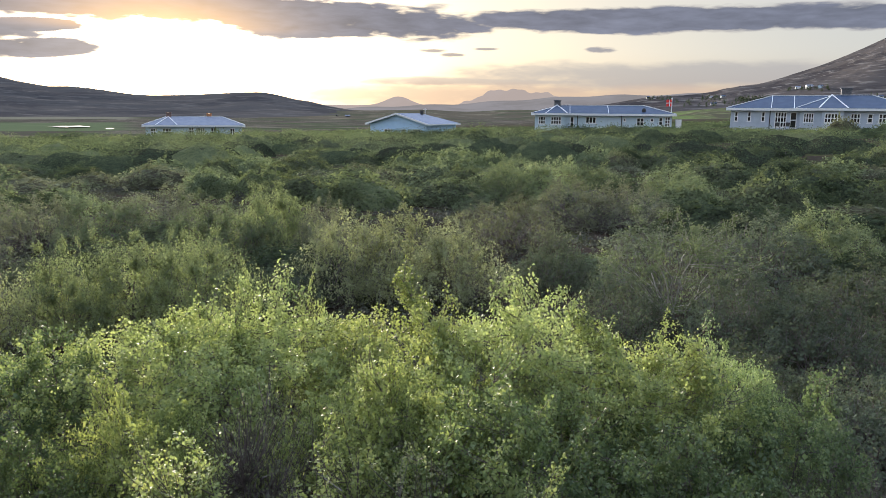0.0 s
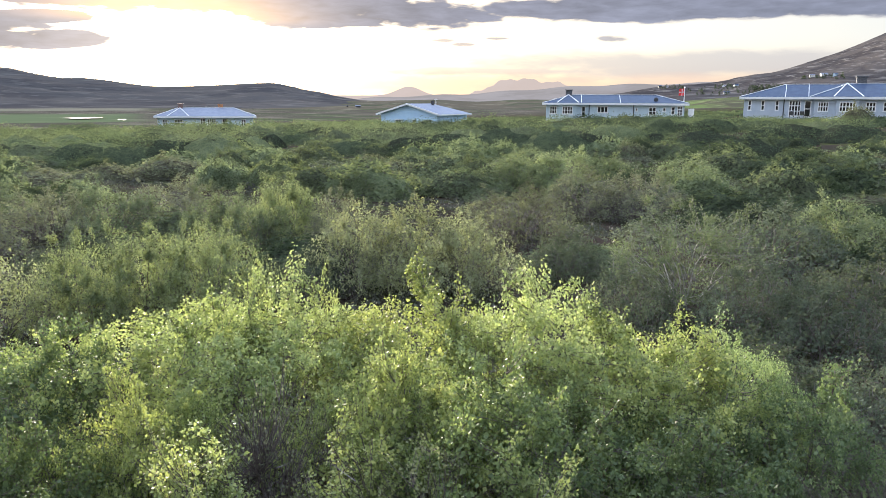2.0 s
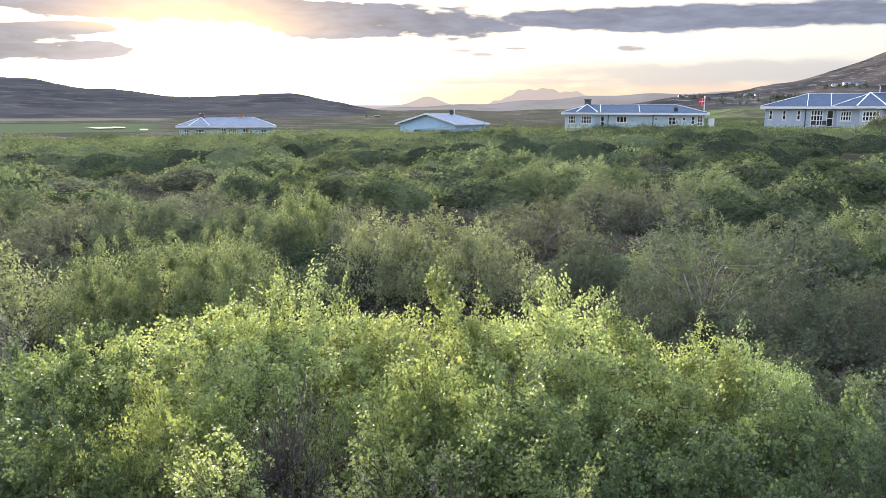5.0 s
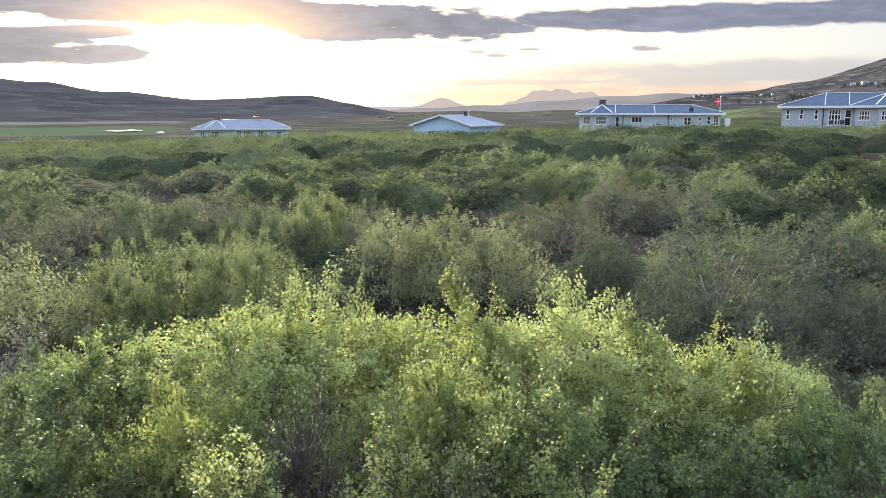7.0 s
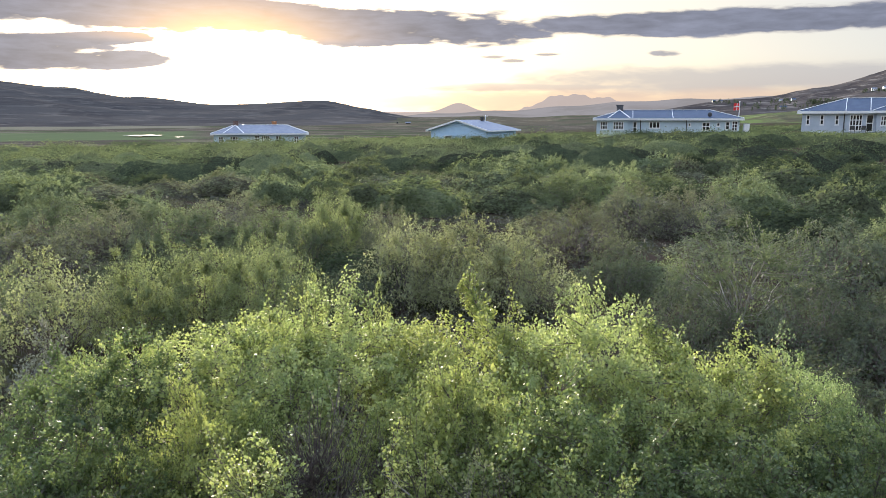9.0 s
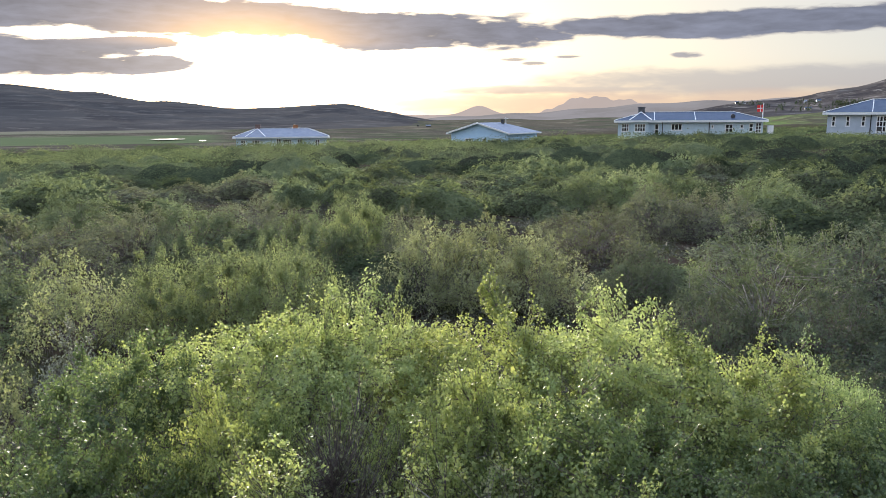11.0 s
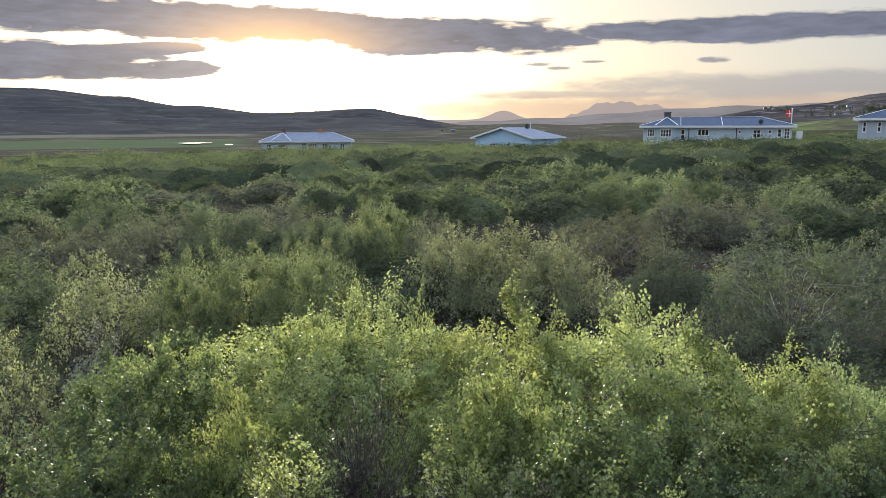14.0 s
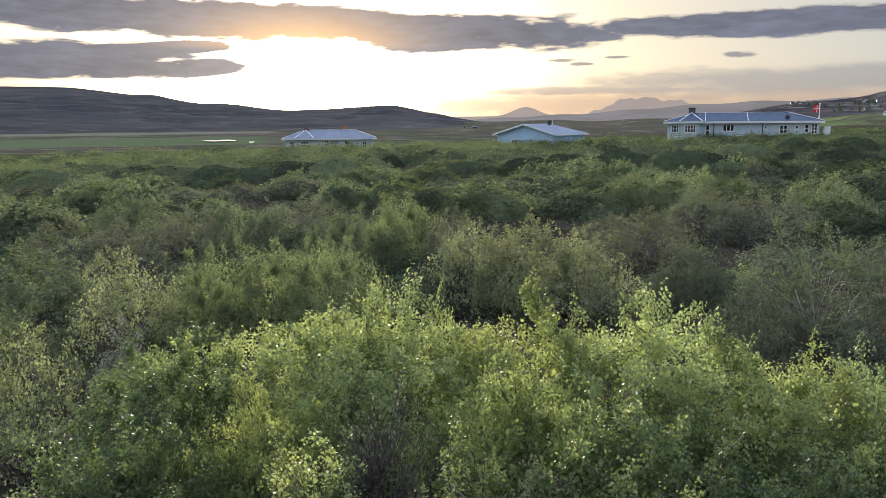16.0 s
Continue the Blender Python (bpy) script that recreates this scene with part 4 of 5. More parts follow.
def grow_shrub(seed, R, H, limbs, twigs, per_twig, leaf, shoots=0, dome=0.45, twig_len=0.42, deep=0.6, lean=0.0, thick=1.0, coarse=False, fold=True, clumps=0, pull=0.5, flat=1.0, edge=0.5, core=2.0, inner=600, inner_leaf=0.3, fill=0):
    """Points of a shrub about R wide and H high: limbs, twigs and leaves."""
    rng = np.random.RandomState(seed)
    th = rng.uniform(0, 2 * np.pi, twigs)
    r = R * rng.uniform(0, 1, twigs) ** edge
    lob = 1 + 0.16 * np.sin(3 * th + seed) + 0.10 * np.sin(5 * th + 2 * seed)
    x, y = r * lob * np.cos(th), r * lob * np.sin(th)
    tophere = H * (1 - dome * (r / R) ** 2.2) * (1 + 0.13 * waves(x, y, 0.95 * R, seed + 5, 3))
    hz = tophere * (1 - deep * rng.uniform(0, 1, twigs) ** core)
    tip = np.stack([x, y, hz], 1)
    tip[:, 0] += lean * hz
    if clumps:
        heart = tip[rng.permutation(twigs)[:clumps]]
        near = np.concatenate([((tip[s:s + 400, None] - heart[None]) ** 2).sum(2).argmin(1) for s in range(0, twigs, 400)])
        tip += pull * (heart[near] - tip)
    # limbs end inside the crown
    pick = rng.permutation(twigs)[:limbs]
    node = tip[pick] * np.array([0.72, 0.72, 0.70]) + rng.normal(0, 0.04, (limbs, 3))
    foot = np.stack([node[:, 0] * 0.10, node[:, 1] * 0.10, np.full(limbs, -0.12)], 1) + np.concatenate([rng.normal(0, 0.07 * R, (limbs, 2)), np.zeros((limbs, 1))], 1)
    bend = np.stack([node[:, 0] * 0.45, node[:, 1] * 0.45, node[:, 2] * 0.55], 1) + rng.normal(0, 0.12, (limbs, 3))
    limb = curve_points(foot, bend, node, 7)
    limb[:, 1:-1] += rng.normal(0, 0.025, (limbs, 5, 3))
    lr = np.linspace(1.0, 0.35, 7)[None] * rng.uniform(0.011, 0.026, (limbs, 1)) * thick
    # each twig springs from a near limb
    nodes = limb[:, 3:].reshape(-1, 3)
    best = np.empty(twigs, int)
    for s in range(0, twigs, 400):
        d = tip[s:s + 400, None] - nodes[None]
        cost = (d ** 2).sum(2) + np.where(d[..., 2] < 0, 0.5, 0.0)
        best[s:s + 400] = cost.argmin(1)
    start = nodes[best]
    away = tip - start
    dist = np.linalg.norm(away, axis=1, keepdims=True) + 1e-6
    short = np.minimum(1.0, twig_len * 2.0 / dist)
    start = tip - away * short * np.array([1.0, 1.0, flat])
    ctrl = (start + tip) / 2 + rng.normal(0, 0.06, (twigs, 3)) - np.array([0, 0, 0.05])
    twig = curve_points(start, ctrl, tip, 4)
    if shoots:
        top = rng.permutation(np.argsort(-hz)[:max(shoots * 5, 20)])[:shoots]
        s0 = tip[top]
        s2 = s0 + np.stack([rng.normal(0, 0.10, shoots), rng.normal(0, 0.10, shoots), rng.uniform(0.08, 0.30, shoots)], 1)
        s1 = (s0 + s2) / 2 + rng.normal(0, 0.05, (shoots, 3))
        side = [s0 + (s2 - s0) * rng.uniform(0.35, 1.0, (shoots, 1)) + rng.normal(0, 0.075, (shoots, 3)) for _ in range(4)]
        twig = np.concatenate([twig, curve_points(s0, s1, s2, 4)] + [curve_points(s0, (s0 + q) / 2, q, 4) for q in side])
    if coarse:
        twig = twig[:, [0, 1, 3]]
    n, q = twig.shape[:2]
    tr = np.linspace(1.0, 0.4, q)[None] * rng.uniform(0.0025, 0.0055, (n, 1)) * thick
    u = rng.uniform(0.25, 1.0, (n, per_twig))[..., None]
    k = np.minimum((u * (q - 1)).astype(int), q - 2)
    w = u * (q - 1) - k
    row = np.arange(n)[:, None, None]
    ax = np.arange(3)[None, None, :]
    at = twig[row, k, ax] * (1 - w) + twig[row, k + 1, ax] * w + rng.normal(0, 0.022, (n, per_twig, 3))
    at = at.reshape(-1, 3)
    g = np.stack([0.9 * at[:, 0] / R, 0.9 * at[:, 1] / R, np.full(len(at), 0.75)], 1)
    keep = rng.uniform(0, 1, len(at)) < 0.28 + 0.72 * np.clip(at[:, 2] / (0.55 * H), 0, 1)
    lv, lf = leaves(at[keep], g[keep], leaf, rng, 0.75 if fold else 0.45, fold)
    # leaves deeper in the crown
    th, r = rng.uniform(0, 2 * np.pi, fill), 0.9 * R * rng.uniform(0, 1, fill) ** 0.5
    lob = 1 + 0.16 * np.sin(3 * th + seed) + 0.10 * np.sin(5 * th + 2 * seed)
    x, y = r * lob * np.cos(th), r * lob * np.sin(th)
    z = H * (1 - dome * (r / R) ** 2.2) * (1 + 0.13 * waves(x, y, 0.95 * R, seed + 5, 3)) * rng.uniform(0.2, 0.9, fill)
    iv, jf = leaves(np.stack([x, y, z], 1), np.stack([x / R, y / R, np.full(fill, 0.6)], 1), 1.9 * leaf, rng, 0.6, fold)
    lv, lf = np.concatenate([lv, iv]), np.concatenate([lf, jf + len(lv)])
    # the close tangle of fine twigs under the leaves
    th, r = rng.uniform(0, 2 * np.pi, inner), 0.88 * R * rng.uniform(0, 1, inner) ** 0.5
    lob = 1 + 0.16 * np.sin(3 * th + seed) + 0.10 * np.sin(5 * th + 2 * seed)
    x, y = r * lob * np.cos(th), r * lob * np.sin(th)
    z = H * (1 - dome * (r / R) ** 2.2) * (1 + 0.13 * waves(x, y, 0.95 * R, seed + 5, 3)) * rng.uniform(0.12, 0.92, inner)
    spray = slivers(np.stack([x, y, z], 1), np.stack([0.7 * x / R, 0.7 * y / R, np.ones(inner)], 1), inner_leaf, rng)
    return limb, lr, twig, tr, (lv, lf), spray


def shrub(name, label, mat, wood, **kw):
    """The first of a kind of shrub, at the origin: branches and leaves under one Empty."""
    far, mass = kw.pop("far", False), kw.pop("mass", None)
    limb, lr, twig, tr, (lv, lf), (sv, sf) = grow_shrub(fold=not (far or kw.get("coarse")), **kw)
    ob = thing(name, Matrix(), label, "shrub", "shrubs on the heath")
    v1, f1 = tubes(limb, lr, 4 if far else 5)
    if far:
        v, f = v1, f1
    else:
        every = (2 if "brown" in label else 5) if kw.get("coarse") else (4 if kw["twigs"] > 800 else 1)
        stems = np.concatenate([np.arange(0, kw["twigs"], every), np.arange(kw["twigs"], len(twig))])
        v2, f2 = tubes(twig[stems], tr[stems], 3)
        v, f = np.concatenate([v1, v2]), np.concatenate([f1, f2 + len(v1)])
    b = new("trunk", quad_mesh("trunk", v, f, wood, True))
    b.parent = ob
    c = new("crown", quad_mesh("crown", lv, lf, mat))
    c.parent = ob
    t = tagged(new("twig_tangle", quad_mesh("twig_tangle", sv, sf, TWIG)), kind="stuff")
    t.parent = ob
    # solid hull, coloured darker than the leaves to darken the crown's depth
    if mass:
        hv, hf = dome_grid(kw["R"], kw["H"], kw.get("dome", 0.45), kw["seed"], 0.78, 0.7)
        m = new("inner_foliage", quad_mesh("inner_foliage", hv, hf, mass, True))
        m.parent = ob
    return ob


KINDS = {
    # near: every leaf about its true size
    "near_a": shrub("birch_shrub", "dense fresh-green birch shrub with upright leafy shoots", LEAF_FRESH, BARK,
                    seed=11, R=1.6, H=2.25, limbs=46, twigs=1450, per_twig=22, leaf=0.033, shoots=7, dome=0.4, twig_len=0.3, flat=0.35, pull=0.36, clumps=150, inner=1200, inner_leaf=0.26, fill=2200),
    "near_b": shrub("birch_shrub", "dense yellow-green birch shrub with dark thin twigs", LEAF_FRESH, BARK,
                    seed=12, R=1.55, H=2.2, limbs=40, twigs=1450, per_twig=22, leaf=0.033, shoots=7, dome=0.3, twig_len=0.3, flat=0.35, pull=0.36, clumps=140, inner=1200, inner_leaf=0.26, fill=2200),
    "near_c": shrub("birch_shrub", "broad fresh-green birch shrub with rounded top", LEAF_FRESH, BARK,
                    seed=13, R=1.75, H=2.05, limbs=48, twigs=1600, per_twig=22, leaf=0.033, shoots=6, dome=0.28, twig_len=0.3, flat=0.35, pull=0.36, clumps=160, inner=1200, inner_leaf=0.26, fill=2400),
    "near_e": shrub("birch_shrub", "thick mid-green birch shrub in full leaf", LEAF_GREEN, BARK,
                    seed=18, R=1.75, H=2.05, limbs=48, twigs=1600, per_twig=22, leaf=0.033, shoots=6, dome=0.3, twig_len=0.3, flat=0.35, pull=0.36, clumps=160, inner=1200, inner_leaf=0.26, fill=2400),
    "near_d": shrub("birch_shrub", "dark-green birch shrub, the bank's shade put into its leaf colour", LEAF_SHADED, BARK,
                    seed=15, R=1.5, H=2.1, limbs=40, twigs=1200, per_twig=22, leaf=0.033, shoots=7, dome=0.42, twig_len=0.32, flat=0.35, pull=0.36, clumps=130, inner=1200, inner_leaf=0.26, fill=2000),
    "near_sprig": shrub("birch_shrub", "slender young birch with bright yellow-green leaves", LEAF_FRESH, BARK,
                        seed=16, R=0.72, H=2.15, limbs=14, twigs=360, per_twig=22, leaf=0.03, shoots=6, dome=0.6, twig_len=0.35, deep=0.8, flat=0.4, pull=0.35, clumps=50, inner=160, inner_leaf=0.26),
    "near_bare": shrub("birch_shrub", "half-bare brown birch shrub with a tangle of dry twigs", LEAF_BROWN, BARK,
                       seed=14, R=0.85, H=1.95, limbs=70, twigs=800, per_twig=3, leaf=0.028, shoots=3, deep=0.8, twig_len=0.5, inner=600, inner_leaf=0.3),
    "near_dry": shrub("birch_shrub", "thin birch sapling with small yellowish leaves and brown twigs", LEAF_OLIVE, BARK,
                      seed=17, R=0.75, H=2.0, limbs=26, twigs=420, per_twig=11, leaf=0.027, shoots=3, dome=0.6, twig_len=0.4, deep=0.8, inner=500, inner_leaf=0.3),
    # middle distance
    "mid_birch": shrub("birch_shrub", "olive-green birch shrub with fine purplish twigs", LEAF_BIRCH, BARK, coarse=True,
                       seed=21, R=2.0, H=2.1, limbs=40, twigs=1100, per_twig=26, leaf=0.041, shoots=4, dome=0.88, deep=0.88, flat=0.8, edge=0.4, core=3.0, pull=0.18, clumps=85, inner=800, inner_leaf=0.36, fill=3000),
    "mid_willow": shrub("willow_shrub", "rounded soft-green willow shrub in full leaf", LEAF_WILLOW, BARK, coarse=True,
                        seed=22, R=2.0, H=2.0, limbs=36, twigs=1100, per_twig=27, leaf=0.042, shoots=3, dome=0.88, deep=0.88, flat=0.8, edge=0.4, core=3.0, pull=0.18, clumps=85, inner=500, inner_leaf=0.36, fill=3000),
    "mid_mound": shrub("willow_shrub", "domed yellow-green willow shrub in dense fresh leaf", LEAF_MOUND, BARK, coarse=True,
                        seed=28, R=2.0, H=2.0, limbs=36, twigs=1500, per_twig=26, leaf=0.038, shoots=6, dome=0.88, deep=0.88, flat=0.9, edge=0.4, core=3.0, pull=0.15, clumps=85, inner=500, inner_leaf=0.36, fill=3000),
    "mid_olive": shrub("birch_shrub", "broad olive-yellow birch shrub with small leaves over dusky twigs", LEAF_OLIVE, BARK, coarse=True,
                       seed=29, R=2.0, H=2.05, limbs=44, twigs=1100, per_twig=24, leaf=0.038, shoots=5, dome=0.8, deep=0.85, flat=0.5, edge=0.42, core=2.4, pull=0.22, clumps=110, inner=1000, inner_leaf=0.36, fill=2400),
    "mid_brown": shrub("birch_shrub", "brownish birch shrub just coming into leaf", LEAF_BROWN, BARK, coarse=True,
                       seed=23, R=2.1, H=2.15, limbs=54, twigs=900, per_twig=20, leaf=0.038, shoots=4, dome=0.88, deep=0.88, flat=0.5, edge=0.4, core=3.0, pull=0.32, clumps=85, inner=1300, inner_leaf=0.36, fill=1500),
    "mid_dark": shrub("birch_shrub", "low dusky dwarf birch with grey-green leaves", LEAF_DARK, BARK, coarse=True,
                      seed=27, R=1.9, H=1.7, limbs=46, twigs=820, per_twig=19, leaf=0.038, shoots=2, dome=0.88, deep=0.88, flat=0.5, edge=0.4, core=3.0, pull=0.32, clumps=80, inner=700, inner_leaf=0.36, fill=2600),
    "mid_open": shrub("birch_shrub", "open birch shrub with pale crooked stems showing through", LEAF_BIRCH, BARK_PALE, coarse=True,
                      seed=24, R=2.1, H=2.3, limbs=20, twigs=640, per_twig=28, leaf=0.034, shoots=10, dome=0.5, twig_len=0.6, thick=1.15, deep=0.6, clumps=90, pull=0.2, inner=900, inner_leaf=0.34, fill=700),
    "mid_fresh": shrub("birch_shrub", "yellow-green birch shrub in fresh leaf with spiky outline", LEAF_YOUNG, BARK, coarse=True,
                       seed=26, R=1.7, H=2.25, limbs=34, twigs=620, per_twig=16, leaf=0.045, shoots=16, dome=0.55, deep=0.8, twig_len=0.5, inner=700, inner_leaf=0.34, fill=900),
    "grey": shrub("woolly_willow", "low silver-grey woolly willow shrub", LEAF_GREY, BARK, coarse=True,
                  seed=25, R=0.8, H=1.1, limbs=26, twigs=300, per_twig=18, leaf=0.045, shoots=4, inner=600, inner_leaf=0.3),
    # farther off, with coarser leaf clumps
    "far_birch": shrub("birch_shrub", "green birch shrub among dense heath scrub", LEAF_FAR_OLIVE, BARK, far=True,
                       seed=31, R=2.2, H=2.1, limbs=12, twigs=420, per_twig=8, leaf=0.09, shoots=4, dome=0.88, deep=0.88, flat=0.5, edge=0.4, core=3.0, pull=0.28, clumps=60, inner=200, inner_leaf=0.4, fill=900, mass=MASS_OLIVE),
    "far_willow": shrub("willow_shrub", "soft-green willow shrub among dense heath scrub", LEAF_FAR_GREEN, BARK, far=True,
                        seed=32, R=2.2, H=1.9, limbs=10, twigs=420, per_twig=8, leaf=0.09, shoots=2, dome=0.88, deep=0.88, flat=0.5, edge=0.4, core=3.0, pull=0.28, clumps=60, inner=150, inner_leaf=0.4, fill=900, mass=MASS_GREEN),
    "far_dark": shrub("birch_shrub", "dark green birch shrub among dense heath scrub", LEAF_SCRUB, BARK, far=True,
                      seed=34, R=2.2, H=2.0, limbs=12, twigs=420, per_twig=8, leaf=0.09, shoots=3, dome=0.88, deep=0.88, flat=0.5, edge=0.4, core=3.0, pull=0.28, clumps=60, inner=150, inner_leaf=0.4, fill=900, mass=MASS_DARK),
    "far_brown": shrub("birch_shrub", "brownish birch shrub among dense heath scrub", LEAF_BROWN, BARK, far=True,
                       seed=33, R=2.2, H=1.9, limbs=16, twigs=420, per_twig=8, leaf=0.09, shoots=3, dome=0.88, deep=0.88, flat=0.5, edge=0.4, core=3.0, pull=0.28, clumps=60, inner=500, inner_leaf=0.4, fill=700, mass=MASS_BROWN),
}
used = set()


def plant(kind, x, y, wide=1.0, tall=1.0, turn=0.0):
    base = KINDS[kind]
    m = pose(x, y, float(ground_z(x, y)) - 0.03, 0, 0, turn)
    if kind not in used:
        used.add(kind)
        ob = base
        ob.matrix_world = m
    else:
        ob = copy_thing(base, m)
    ob.scale = (wide, wide, tall)
    return ob


taken = []


def plant_at(kind, az, d, wide=1.0, tall=1.0, turn=0.0, room=1.6):
    p = polar(az, d)
    taken.append((p.x, p.y, room * wide))
    return plant(kind, p.x, p.y, wide, tall, turn)


# the leafy bank in front
for kind, az, d, wide, tall, turn in (
    ("near_a", -6.8, 7.7, 0.9, 1.18, 20), ("near_b", 3.0, 8.2, 1.0, 1.1, 100), ("near_a", 14.0, 8.3, 1.0, 1.1, 200),
    ("near_c", 23.0, 8.6, 1.0, 1.14, 310), ("near_d", 31.5, 8.4, 0.9, 1.06, 40), ("near_b", -15.0, 7.6, 0.95, 1.04, 150),
    ("near_e", -4.5, 5.9, 0.92, 1.06, 75), ("near_b", 3.8, 6.1, 0.74, 1.06, 255), ("near_a", 24.6, 6.3, 0.55, 1.0, 5), ("near_d", 33.0, 6.2, 0.7, 1.0, 5),
    ("near_bare", 14.8, 6.0, 0.85, 1.22, 30), ("near_bare", 15.0, 5.1, 0.65, 0.9, 80), ("near_d", 39.0, 6.0, 0.9, 0.98, 215), ("near_d", -17.5, 5.7, 0.9, 1.0, 330),
    ("near_bare", -31.0, 6.6, 1.1, 0.85, 140), ("near_e", -21.5, 8.2, 0.62, 0.98, 10), ("near_d", -26.5, 7.2, 0.72, 0.98, 60), ("near_bare", 32.5, 6.9, 0.6, 0.95, 200),
    ("near_sprig", 23.5, 5.0, 0.9, 1.02, 0), ("near_sprig", 20.0, 5.2, 0.95, 1.0, 100), ("near_dry", 2.4, 4.9, 1.0, 1.02, 200), ("near_sprig", 9.6, 5.1, 1.0, 0.99, 300),
    ("near_sprig", -9.5, 4.7, 0.8, 0.97, 150), ("near_sprig", 15.3, 8.5, 0.42, 1.22, 60), ("near_sprig", 10.5, 8.4, 0.4, 1.17, 250)):
    plant_at(kind, az, d, wide, tall, turn)

# shrubs that stand out behind it
for kind, az, d, wide, tall, turn in (
    ("mid_fresh", 33.6, 15.6, 0.75, 0.95, 118), ("mid_mound", 28.0, 15.9, 0.66, 1.02, 141), ("mid_mound", 23.4, 16.4, 0.84, 1.06, 254), ("mid_mound", 18.9, 16.1, 0.74, 1.04, 298),
    ("mid_mound", 13.1, 23.5, 0.85, 1.12, 263), ("mid_birch", 15.6, 21.8, 0.75, 0.95, 271), ("mid_olive", 7.2, 17.9, 0.85, 1.06, 269), ("mid_olive", 2.9, 18.2, 1.0, 1.08, 190),
    ("mid_olive", -0.9, 17.3, 0.72, 0.98, 271), ("mid_brown", 9.3, 21.7, 0.55, 0.95, 200), ("mid_birch", 33.3, 30.3, 1.1, 0.95, 175), ("mid_brown", 29.5, 26.9, 1.0, 0.93, 255),
    ("mid_birch", 25.4, 27.0, 1.1, 0.95, 290), ("mid_brown", 21.1, 28.9, 1.2, 0.93, 304), ("mid_birch", 18.3, 24.1, 0.95, 0.91, 155), ("far_willow", 6.8, 36.1, 1.4, 1.0, 65),
    ("mid_brown", -4.9, 24.2, 1.1, 0.95, 253), ("mid_brown", -10.6, 30.3, 1.25, 0.97, 45), ("mid_brown", -14.3, 29.6, 1.2, 0.95, 336), ("mid_mound", -8.5, 38.9, 1.45, 1.1, 331),
    ("mid_willow", -4.7, 37.0, 1.2, 1.0, 85), ("mid_willow", -11.4, 37.3, 1.1, 1.0, 125), ("mid_willow", -17.3, 35.6, 1.4, 1.1, 90), ("mid_open", -18.0, 17.2, 1.05, 1.02, 72),
    ("mid_dark", -23.8, 22.7, 1.2, 1.22, 46), ("mid_willow", -28.0, 24.4, 1.0, 1.0, 330), ("far_birch", -23.9, 35.2, 1.0, 1.02, 283), ("far_birch", -0.4, 36.2, 1.0, 0.71, 165),
    ("far_willow", -1.3, 48.5, 1.2, 0.97, 206), ("far_birch", -20.4, 44.5, 1.3, 0.93, 250), ("mid_dark", -14.0, 15.0, 0.65, 0.9, 160), ("mid_dark", -23.4, 15.0, 0.85, 1.0, 100),
    ("mid_dark", -27.8, 14.2, 0.85, 0.92, 240), ("mid_dark", -8.9, 19.1, 0.65, 0.9, 340), ("mid_dark", -23.0, 11.2, 0.8, 0.8, 80), ("mid_dark", -34.5, 10.5, 0.8, 0.95, 80),
    ("mid_dark", -32.0, 18.0, 1.1, 1.1, 45), ("mid_dark", -29.5, 10.6, 0.8, 0.75, 45), ("grey", 34.4, 12.3, 0.75, 1.15, 0), ("grey", 33.2, 11.0, 0.6, 1.0, 90), ("mid_fresh", 41.5, 10.4, 0.6, 0.92, 60),
    ("mid_birch", 39.5, 18.0, 1.0, 0.92, 200), ("mid_brown", 36.5, 24.0, 1.2, 1.0, 100), ("mid_birch", 43.0, 14.0, 0.8, 0.85, 20), ("mid_dark", 29.5, 19.6, 0.75, 0.75, 10), ("mid_dark", 12.0, 17.0, 0.65, 0.75, 50)):
    plant_at(kind, az, d, wide, tall, turn)


# bushes that stand up before the houses
for kind, az, d, wide, tall, turn in (
    ("far_brown", -28.2, 94.0, 1.0, 1.3, 40), ("far_willow", -31.2, 92.0, 1.2, 1.1, 140), ("far_birch", -12.7, 106.0, 0.6, 0.85, 10), ("far_willow", 17.0, 132.0, 0.7, 1.35, 70),
    ("far_birch", -2.9, 88.0, 1.2, 1.25, 20), ("far_dark", -1.2, 96.0, 0.9, 1.1, 120)):
    plant_at(kind, az, d, wide, tall, turn)


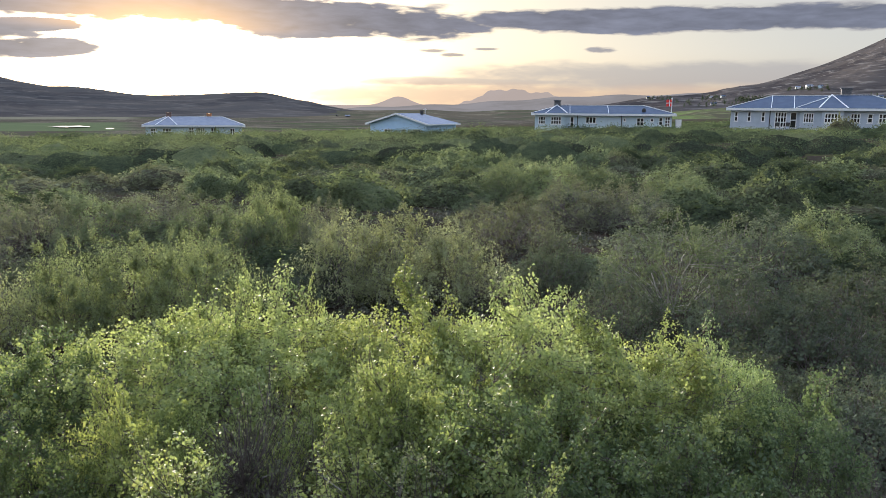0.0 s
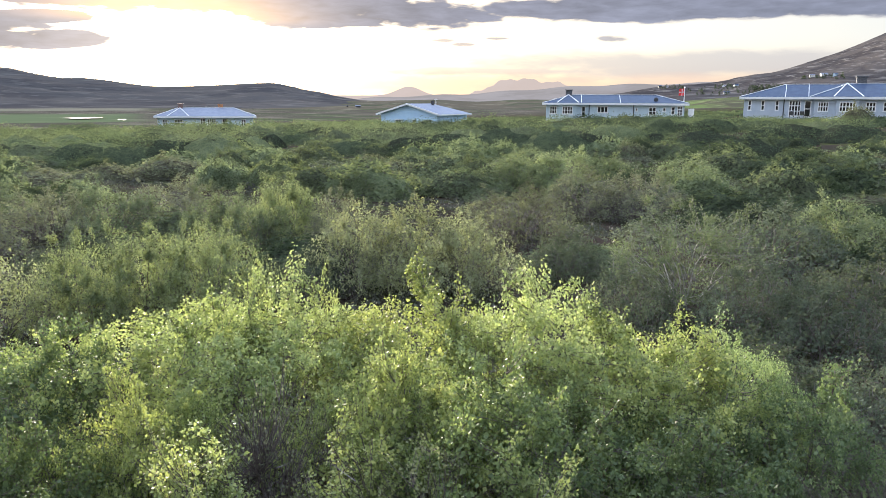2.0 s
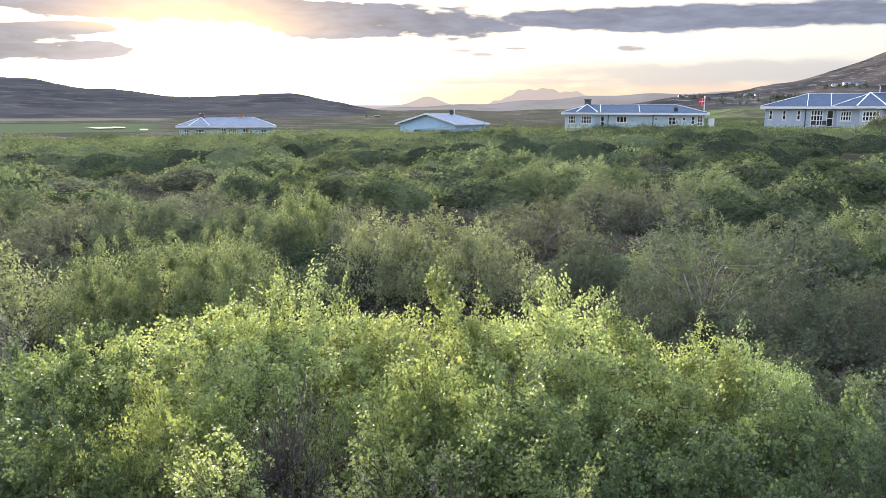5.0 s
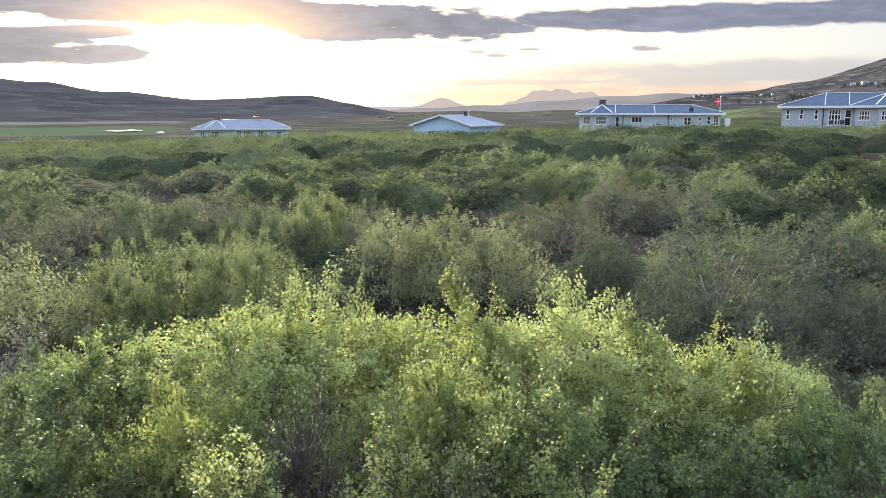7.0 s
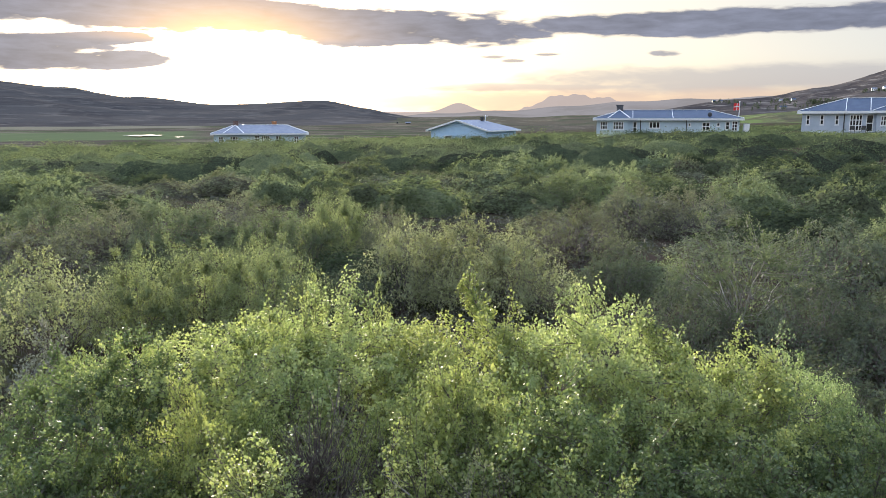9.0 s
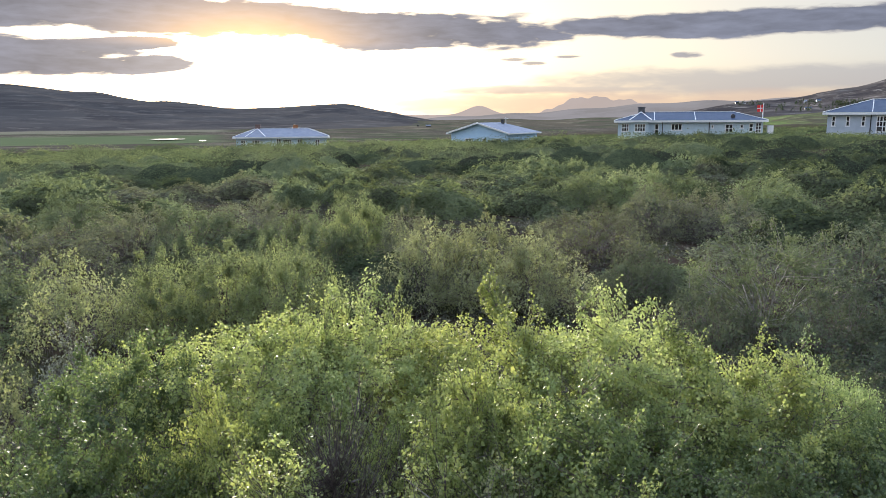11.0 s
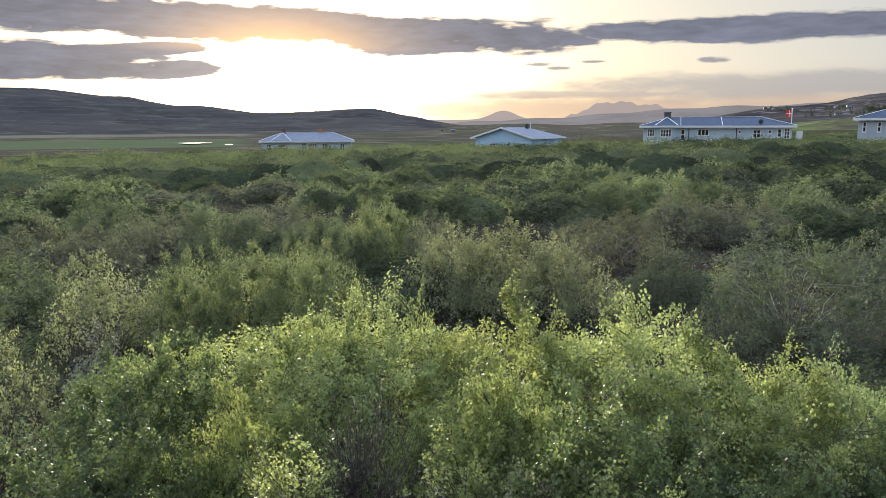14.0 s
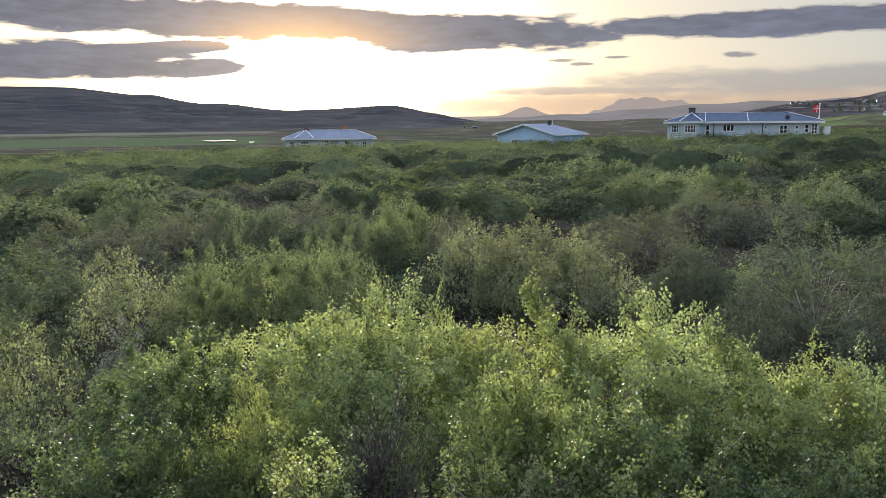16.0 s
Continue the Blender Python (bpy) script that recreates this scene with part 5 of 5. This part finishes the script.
def scatter():
    """The rest of the scrub, thinning where the heath opens."""
    rng = np.random.RandomState(77)
    count = 0
    for _ in range(14000):
        d = math.sqrt(rng.uniform(19.0 ** 2, 62.0 ** 2))
        az = rng.uniform(-37, 47)
        p = polar(az, d)
        open_ground = float(waves(p.x, p.y, 22.0, 91, 2))
        k = rng.uniform(0.65, 1.35)
        tall = (0.64 + 0.45 * float(waves(p.x, p.y, 13.0, 17, 2))) * rng.uniform(0.85, 1.12) * (0.75 + 0.25 * k) * (0.66 if d < 30 else 1.0)
        tall = max(tall, 0.3)
        # low shrubs get dusky kinds, tall ones light: hollows' shade put into leaf colour
        tone = 0.8 * float(waves(p.x, p.y, 17.0, 29, 2)) + rng.normal(0, 0.25) + 1.3 * (tall - (0.42 if d < 30 else 0.64))
        kind = "far_brown" if tone < (-0.35 if d > 32 else -0.05) else "far_willow" if tone > 0.35 else "far_birch"
        # to the right more shrubs take the dark kind
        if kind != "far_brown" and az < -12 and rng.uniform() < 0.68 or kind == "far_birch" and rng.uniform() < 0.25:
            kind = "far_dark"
        turn = rng.uniform(0, 360)
        if -8.5 < az < -1 and 13 < d < 22 or open_ground < -0.38 or count >= 190:
            continue
        if any((p.x - a) ** 2 + (p.y - b) ** 2 < (0.66 * (c + 1.7 * k)) ** 2 for a, b, c in taken):
            continue
        if d < 19:
            kind = {"far_birch": "mid_birch", "far_willow": "mid_willow", "far_brown": "mid_dark", "far_dark": "mid_dark"}[kind]
        taken.append((p.x, p.y, 1.7 * k))
        plant(kind, p.x, p.y, k, tall, turn)
        count += 1


scatter()


def far_scrub():
    """The scrub past the nearer shrubs, out to the houses."""
    rng = np.random.RandomState(5)
    n = 900
    d = np.sqrt(rng.uniform(58.0 ** 2, 155.0 ** 2, n))
    az = rng.uniform(-38, 48, n)
    cx, cy = -np.sin(np.radians(az)) * d, np.cos(np.radians(az)) * d
    clear = np.ones(n, bool)
    for a, dd, turn, hl, hw in ((-12.0, 121, -9, 12.5, 8.2), (-26.4, 111, -24, 12, 9), (18.5, 151, 16, 11, 7), (2.6, 127, -24, 8, 8)):
        c = polar(a, dd)
        ca, sa = math.cos(radians(turn)), math.sin(radians(turn))
        lx, ly = (cx - c.x) * ca + (cy - c.y) * sa, -(cx - c.x) * sa + (cy - c.y) * ca
        clear &= ~((np.abs(lx) < hl) & (np.abs(ly) < hw))
    cx, cy = cx[clear], cy[clear]
    R = rng.uniform(1.5, 4.4, (len(cx), 1))
    H = 0.45 * R + rng.uniform(0.3, 1.0, (len(cx), 1)) + 0.55 * waves(cx, cy, 19.0, 17, 2)[:, None]
    # a closer belt along the house fronts
    for a, dd, turn, hl, front, low in ((-11.9, 122, -9, 12, 8.5, 0.6), (-26.4, 111, -24, 12, 9.5, 0.35), (18.5, 151, 16, 11, 6.5, 0.75), (2.6, 127, -24, 9, 9.0, 0.75)):
        c = polar(a, dd)
        k = 70
        lx, ly = rng.uniform(-hl, hl, k), -front - rng.uniform(0, 7, k)
        ca, sa = math.cos(radians(turn)), math.sin(radians(turn))
        bx, by = c.x + lx * ca - ly * sa, c.y + lx * sa + ly * ca
        cx, cy = np.concatenate([cx, bx]), np.concatenate([cy, by])
        R = np.concatenate([R, rng.uniform(1.2, 2.2, (k, 1))])
        H = np.concatenate([H, low + rng.uniform(0.1, 0.75, (k, 1)) + (1.1 * ((lx > 2.0) & (lx < 7.0)))[:, None] * (a < -20)])
    # it stays lower where the land climbs towards the houses
    reach, bearing = np.hypot(cx, cy), np.degrees(np.arctan2(-cx, cy))
    room = EYE - reach * np.interp(bearing, (-30, -12, 3, 18, 32), (0.0175, 0.0195, 0.0265, 0.030, 0.033)) - ground_z(cx, cy)
    H = np.clip(H, 0.4, np.maximum(room * (0.95 + 0.36 * waves(cx, cy, 15.0, 83, 2) + rng.uniform(-0.12, 0.12, len(cx))), 0.4)[:, None])
    n = len(cx)
    # tall mounds toned light, low ones dark as shaded hollows; darker towards the right
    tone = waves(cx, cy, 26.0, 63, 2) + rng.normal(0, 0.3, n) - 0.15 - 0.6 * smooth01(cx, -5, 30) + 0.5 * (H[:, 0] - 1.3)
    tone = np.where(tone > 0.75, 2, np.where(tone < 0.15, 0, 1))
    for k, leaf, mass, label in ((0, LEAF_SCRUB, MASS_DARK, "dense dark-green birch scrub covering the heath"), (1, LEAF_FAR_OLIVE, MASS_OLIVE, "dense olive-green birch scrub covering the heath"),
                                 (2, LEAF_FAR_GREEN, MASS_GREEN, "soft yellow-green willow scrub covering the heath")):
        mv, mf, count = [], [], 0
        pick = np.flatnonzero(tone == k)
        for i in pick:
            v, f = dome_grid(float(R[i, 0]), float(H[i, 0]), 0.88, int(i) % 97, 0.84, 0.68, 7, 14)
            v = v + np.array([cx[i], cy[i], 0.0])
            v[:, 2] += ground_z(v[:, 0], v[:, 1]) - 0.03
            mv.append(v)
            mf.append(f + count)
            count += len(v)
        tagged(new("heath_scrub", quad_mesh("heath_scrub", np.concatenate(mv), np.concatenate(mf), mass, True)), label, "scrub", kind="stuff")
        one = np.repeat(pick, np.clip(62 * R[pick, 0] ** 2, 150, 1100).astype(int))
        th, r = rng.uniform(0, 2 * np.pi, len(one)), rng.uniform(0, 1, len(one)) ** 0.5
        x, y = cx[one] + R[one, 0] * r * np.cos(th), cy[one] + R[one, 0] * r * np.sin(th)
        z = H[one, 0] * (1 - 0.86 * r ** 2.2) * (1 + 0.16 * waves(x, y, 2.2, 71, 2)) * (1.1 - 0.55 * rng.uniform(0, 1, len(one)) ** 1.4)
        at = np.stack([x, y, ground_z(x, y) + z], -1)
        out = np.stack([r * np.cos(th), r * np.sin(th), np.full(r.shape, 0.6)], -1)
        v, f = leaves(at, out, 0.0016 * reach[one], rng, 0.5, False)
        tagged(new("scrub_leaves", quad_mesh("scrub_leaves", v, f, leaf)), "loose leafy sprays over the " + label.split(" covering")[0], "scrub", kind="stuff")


far_scrub()


def dwarf_heath():
    """Low dwarf birch and dry grass that cover the ground between the shrubs."""
    rng = np.random.RandomState(15)
    n = 2600
    d = np.sqrt(rng.uniform(7.0 ** 2, 46.0 ** 2, n))
    az = rng.uniform(-38, 48, n)
    cx, cy = -np.sin(np.radians(az)) * d, np.cos(np.radians(az)) * d
    per = 36
    R, H = rng.uniform(0.3, 0.8, (n, 1)), rng.uniform(0.12, 0.45, (n, 1))
    th, r = rng.uniform(0, 2 * np.pi, (n, per)), np.sqrt(rng.uniform(0, 1, (n, per)))
    x, y = cx[:, None] + R * r * np.cos(th), cy[:, None] + R * r * np.sin(th)
    z = H * (1 - 0.7 * r ** 2) * rng.uniform(0.1, 1.0, (n, per))
    at = np.stack([x, y, ground_z(x, y) + z], -1).reshape(-1, 3)
    up = np.tile(np.array([[0, 0, 1.1]]), (len(at), 1))
    v, f = leaves(at, up, 0.11, rng, 0.8, False)
    ob = new("dwarf_heath", quad_mesh("dwarf_heath", v, f, LEAF_HEATH))
    tagged(ob, "low brown dwarf birch and dry grass between the shrubs", "heath", kind="stuff")


dwarf_heath()


def plantation():
    """Dark rows of trees beside the farms under the mountain."""
    rng = np.random.RandomState(44)
    spots = []
    for a0, a1, e0, e1, n in ((-23.6, -21.4, 0.75, 1.0, 46), (-16.8, -15.0, 0.85, 1.0, 16), (-20.6, -19.0, 0.8, 1.1, 16), (-31, -28.5, 0.8, 1.0, 18), (-27.5, -24.5, 1.5, 1.65, 18), (-24, -17, 0.3, 0.75, 40)):
        for _ in range(n):
            spots.append(site(rng.uniform(a0, a1), rng.uniform(e0, e1)))
    c = np.array([tuple(s) for s in spots])
    n, per = len(c), 60
    H, R = rng.uniform(4, 9, (n, 1)), rng.uniform(1.8, 4.0, (n, 1))
    th, r, h = rng.uniform(0, 2 * np.pi, (n, per)), np.sqrt(rng.uniform(0, 1, (n, per))), rng.uniform(0.05, 1, (n, per))
    k = R * r * (1.05 - h ** 2)
    at = np.stack([c[:, :1] + k * np.cos(th), c[:, 1:2] + k * np.sin(th), c[:, 2:] + h * H], -1).reshape(-1, 3)
    v, f = leaves(at, np.tile(np.array([[0, 0, 0.6]]), (len(at), 1)), 1.5, rng, 0.8, False)
    tagged(new("far_trees", quad_mesh("far_trees", v, f, LEAF_WOOD)), "small dark trees planted round distant farms", "trees", kind="stuff")


plantation()
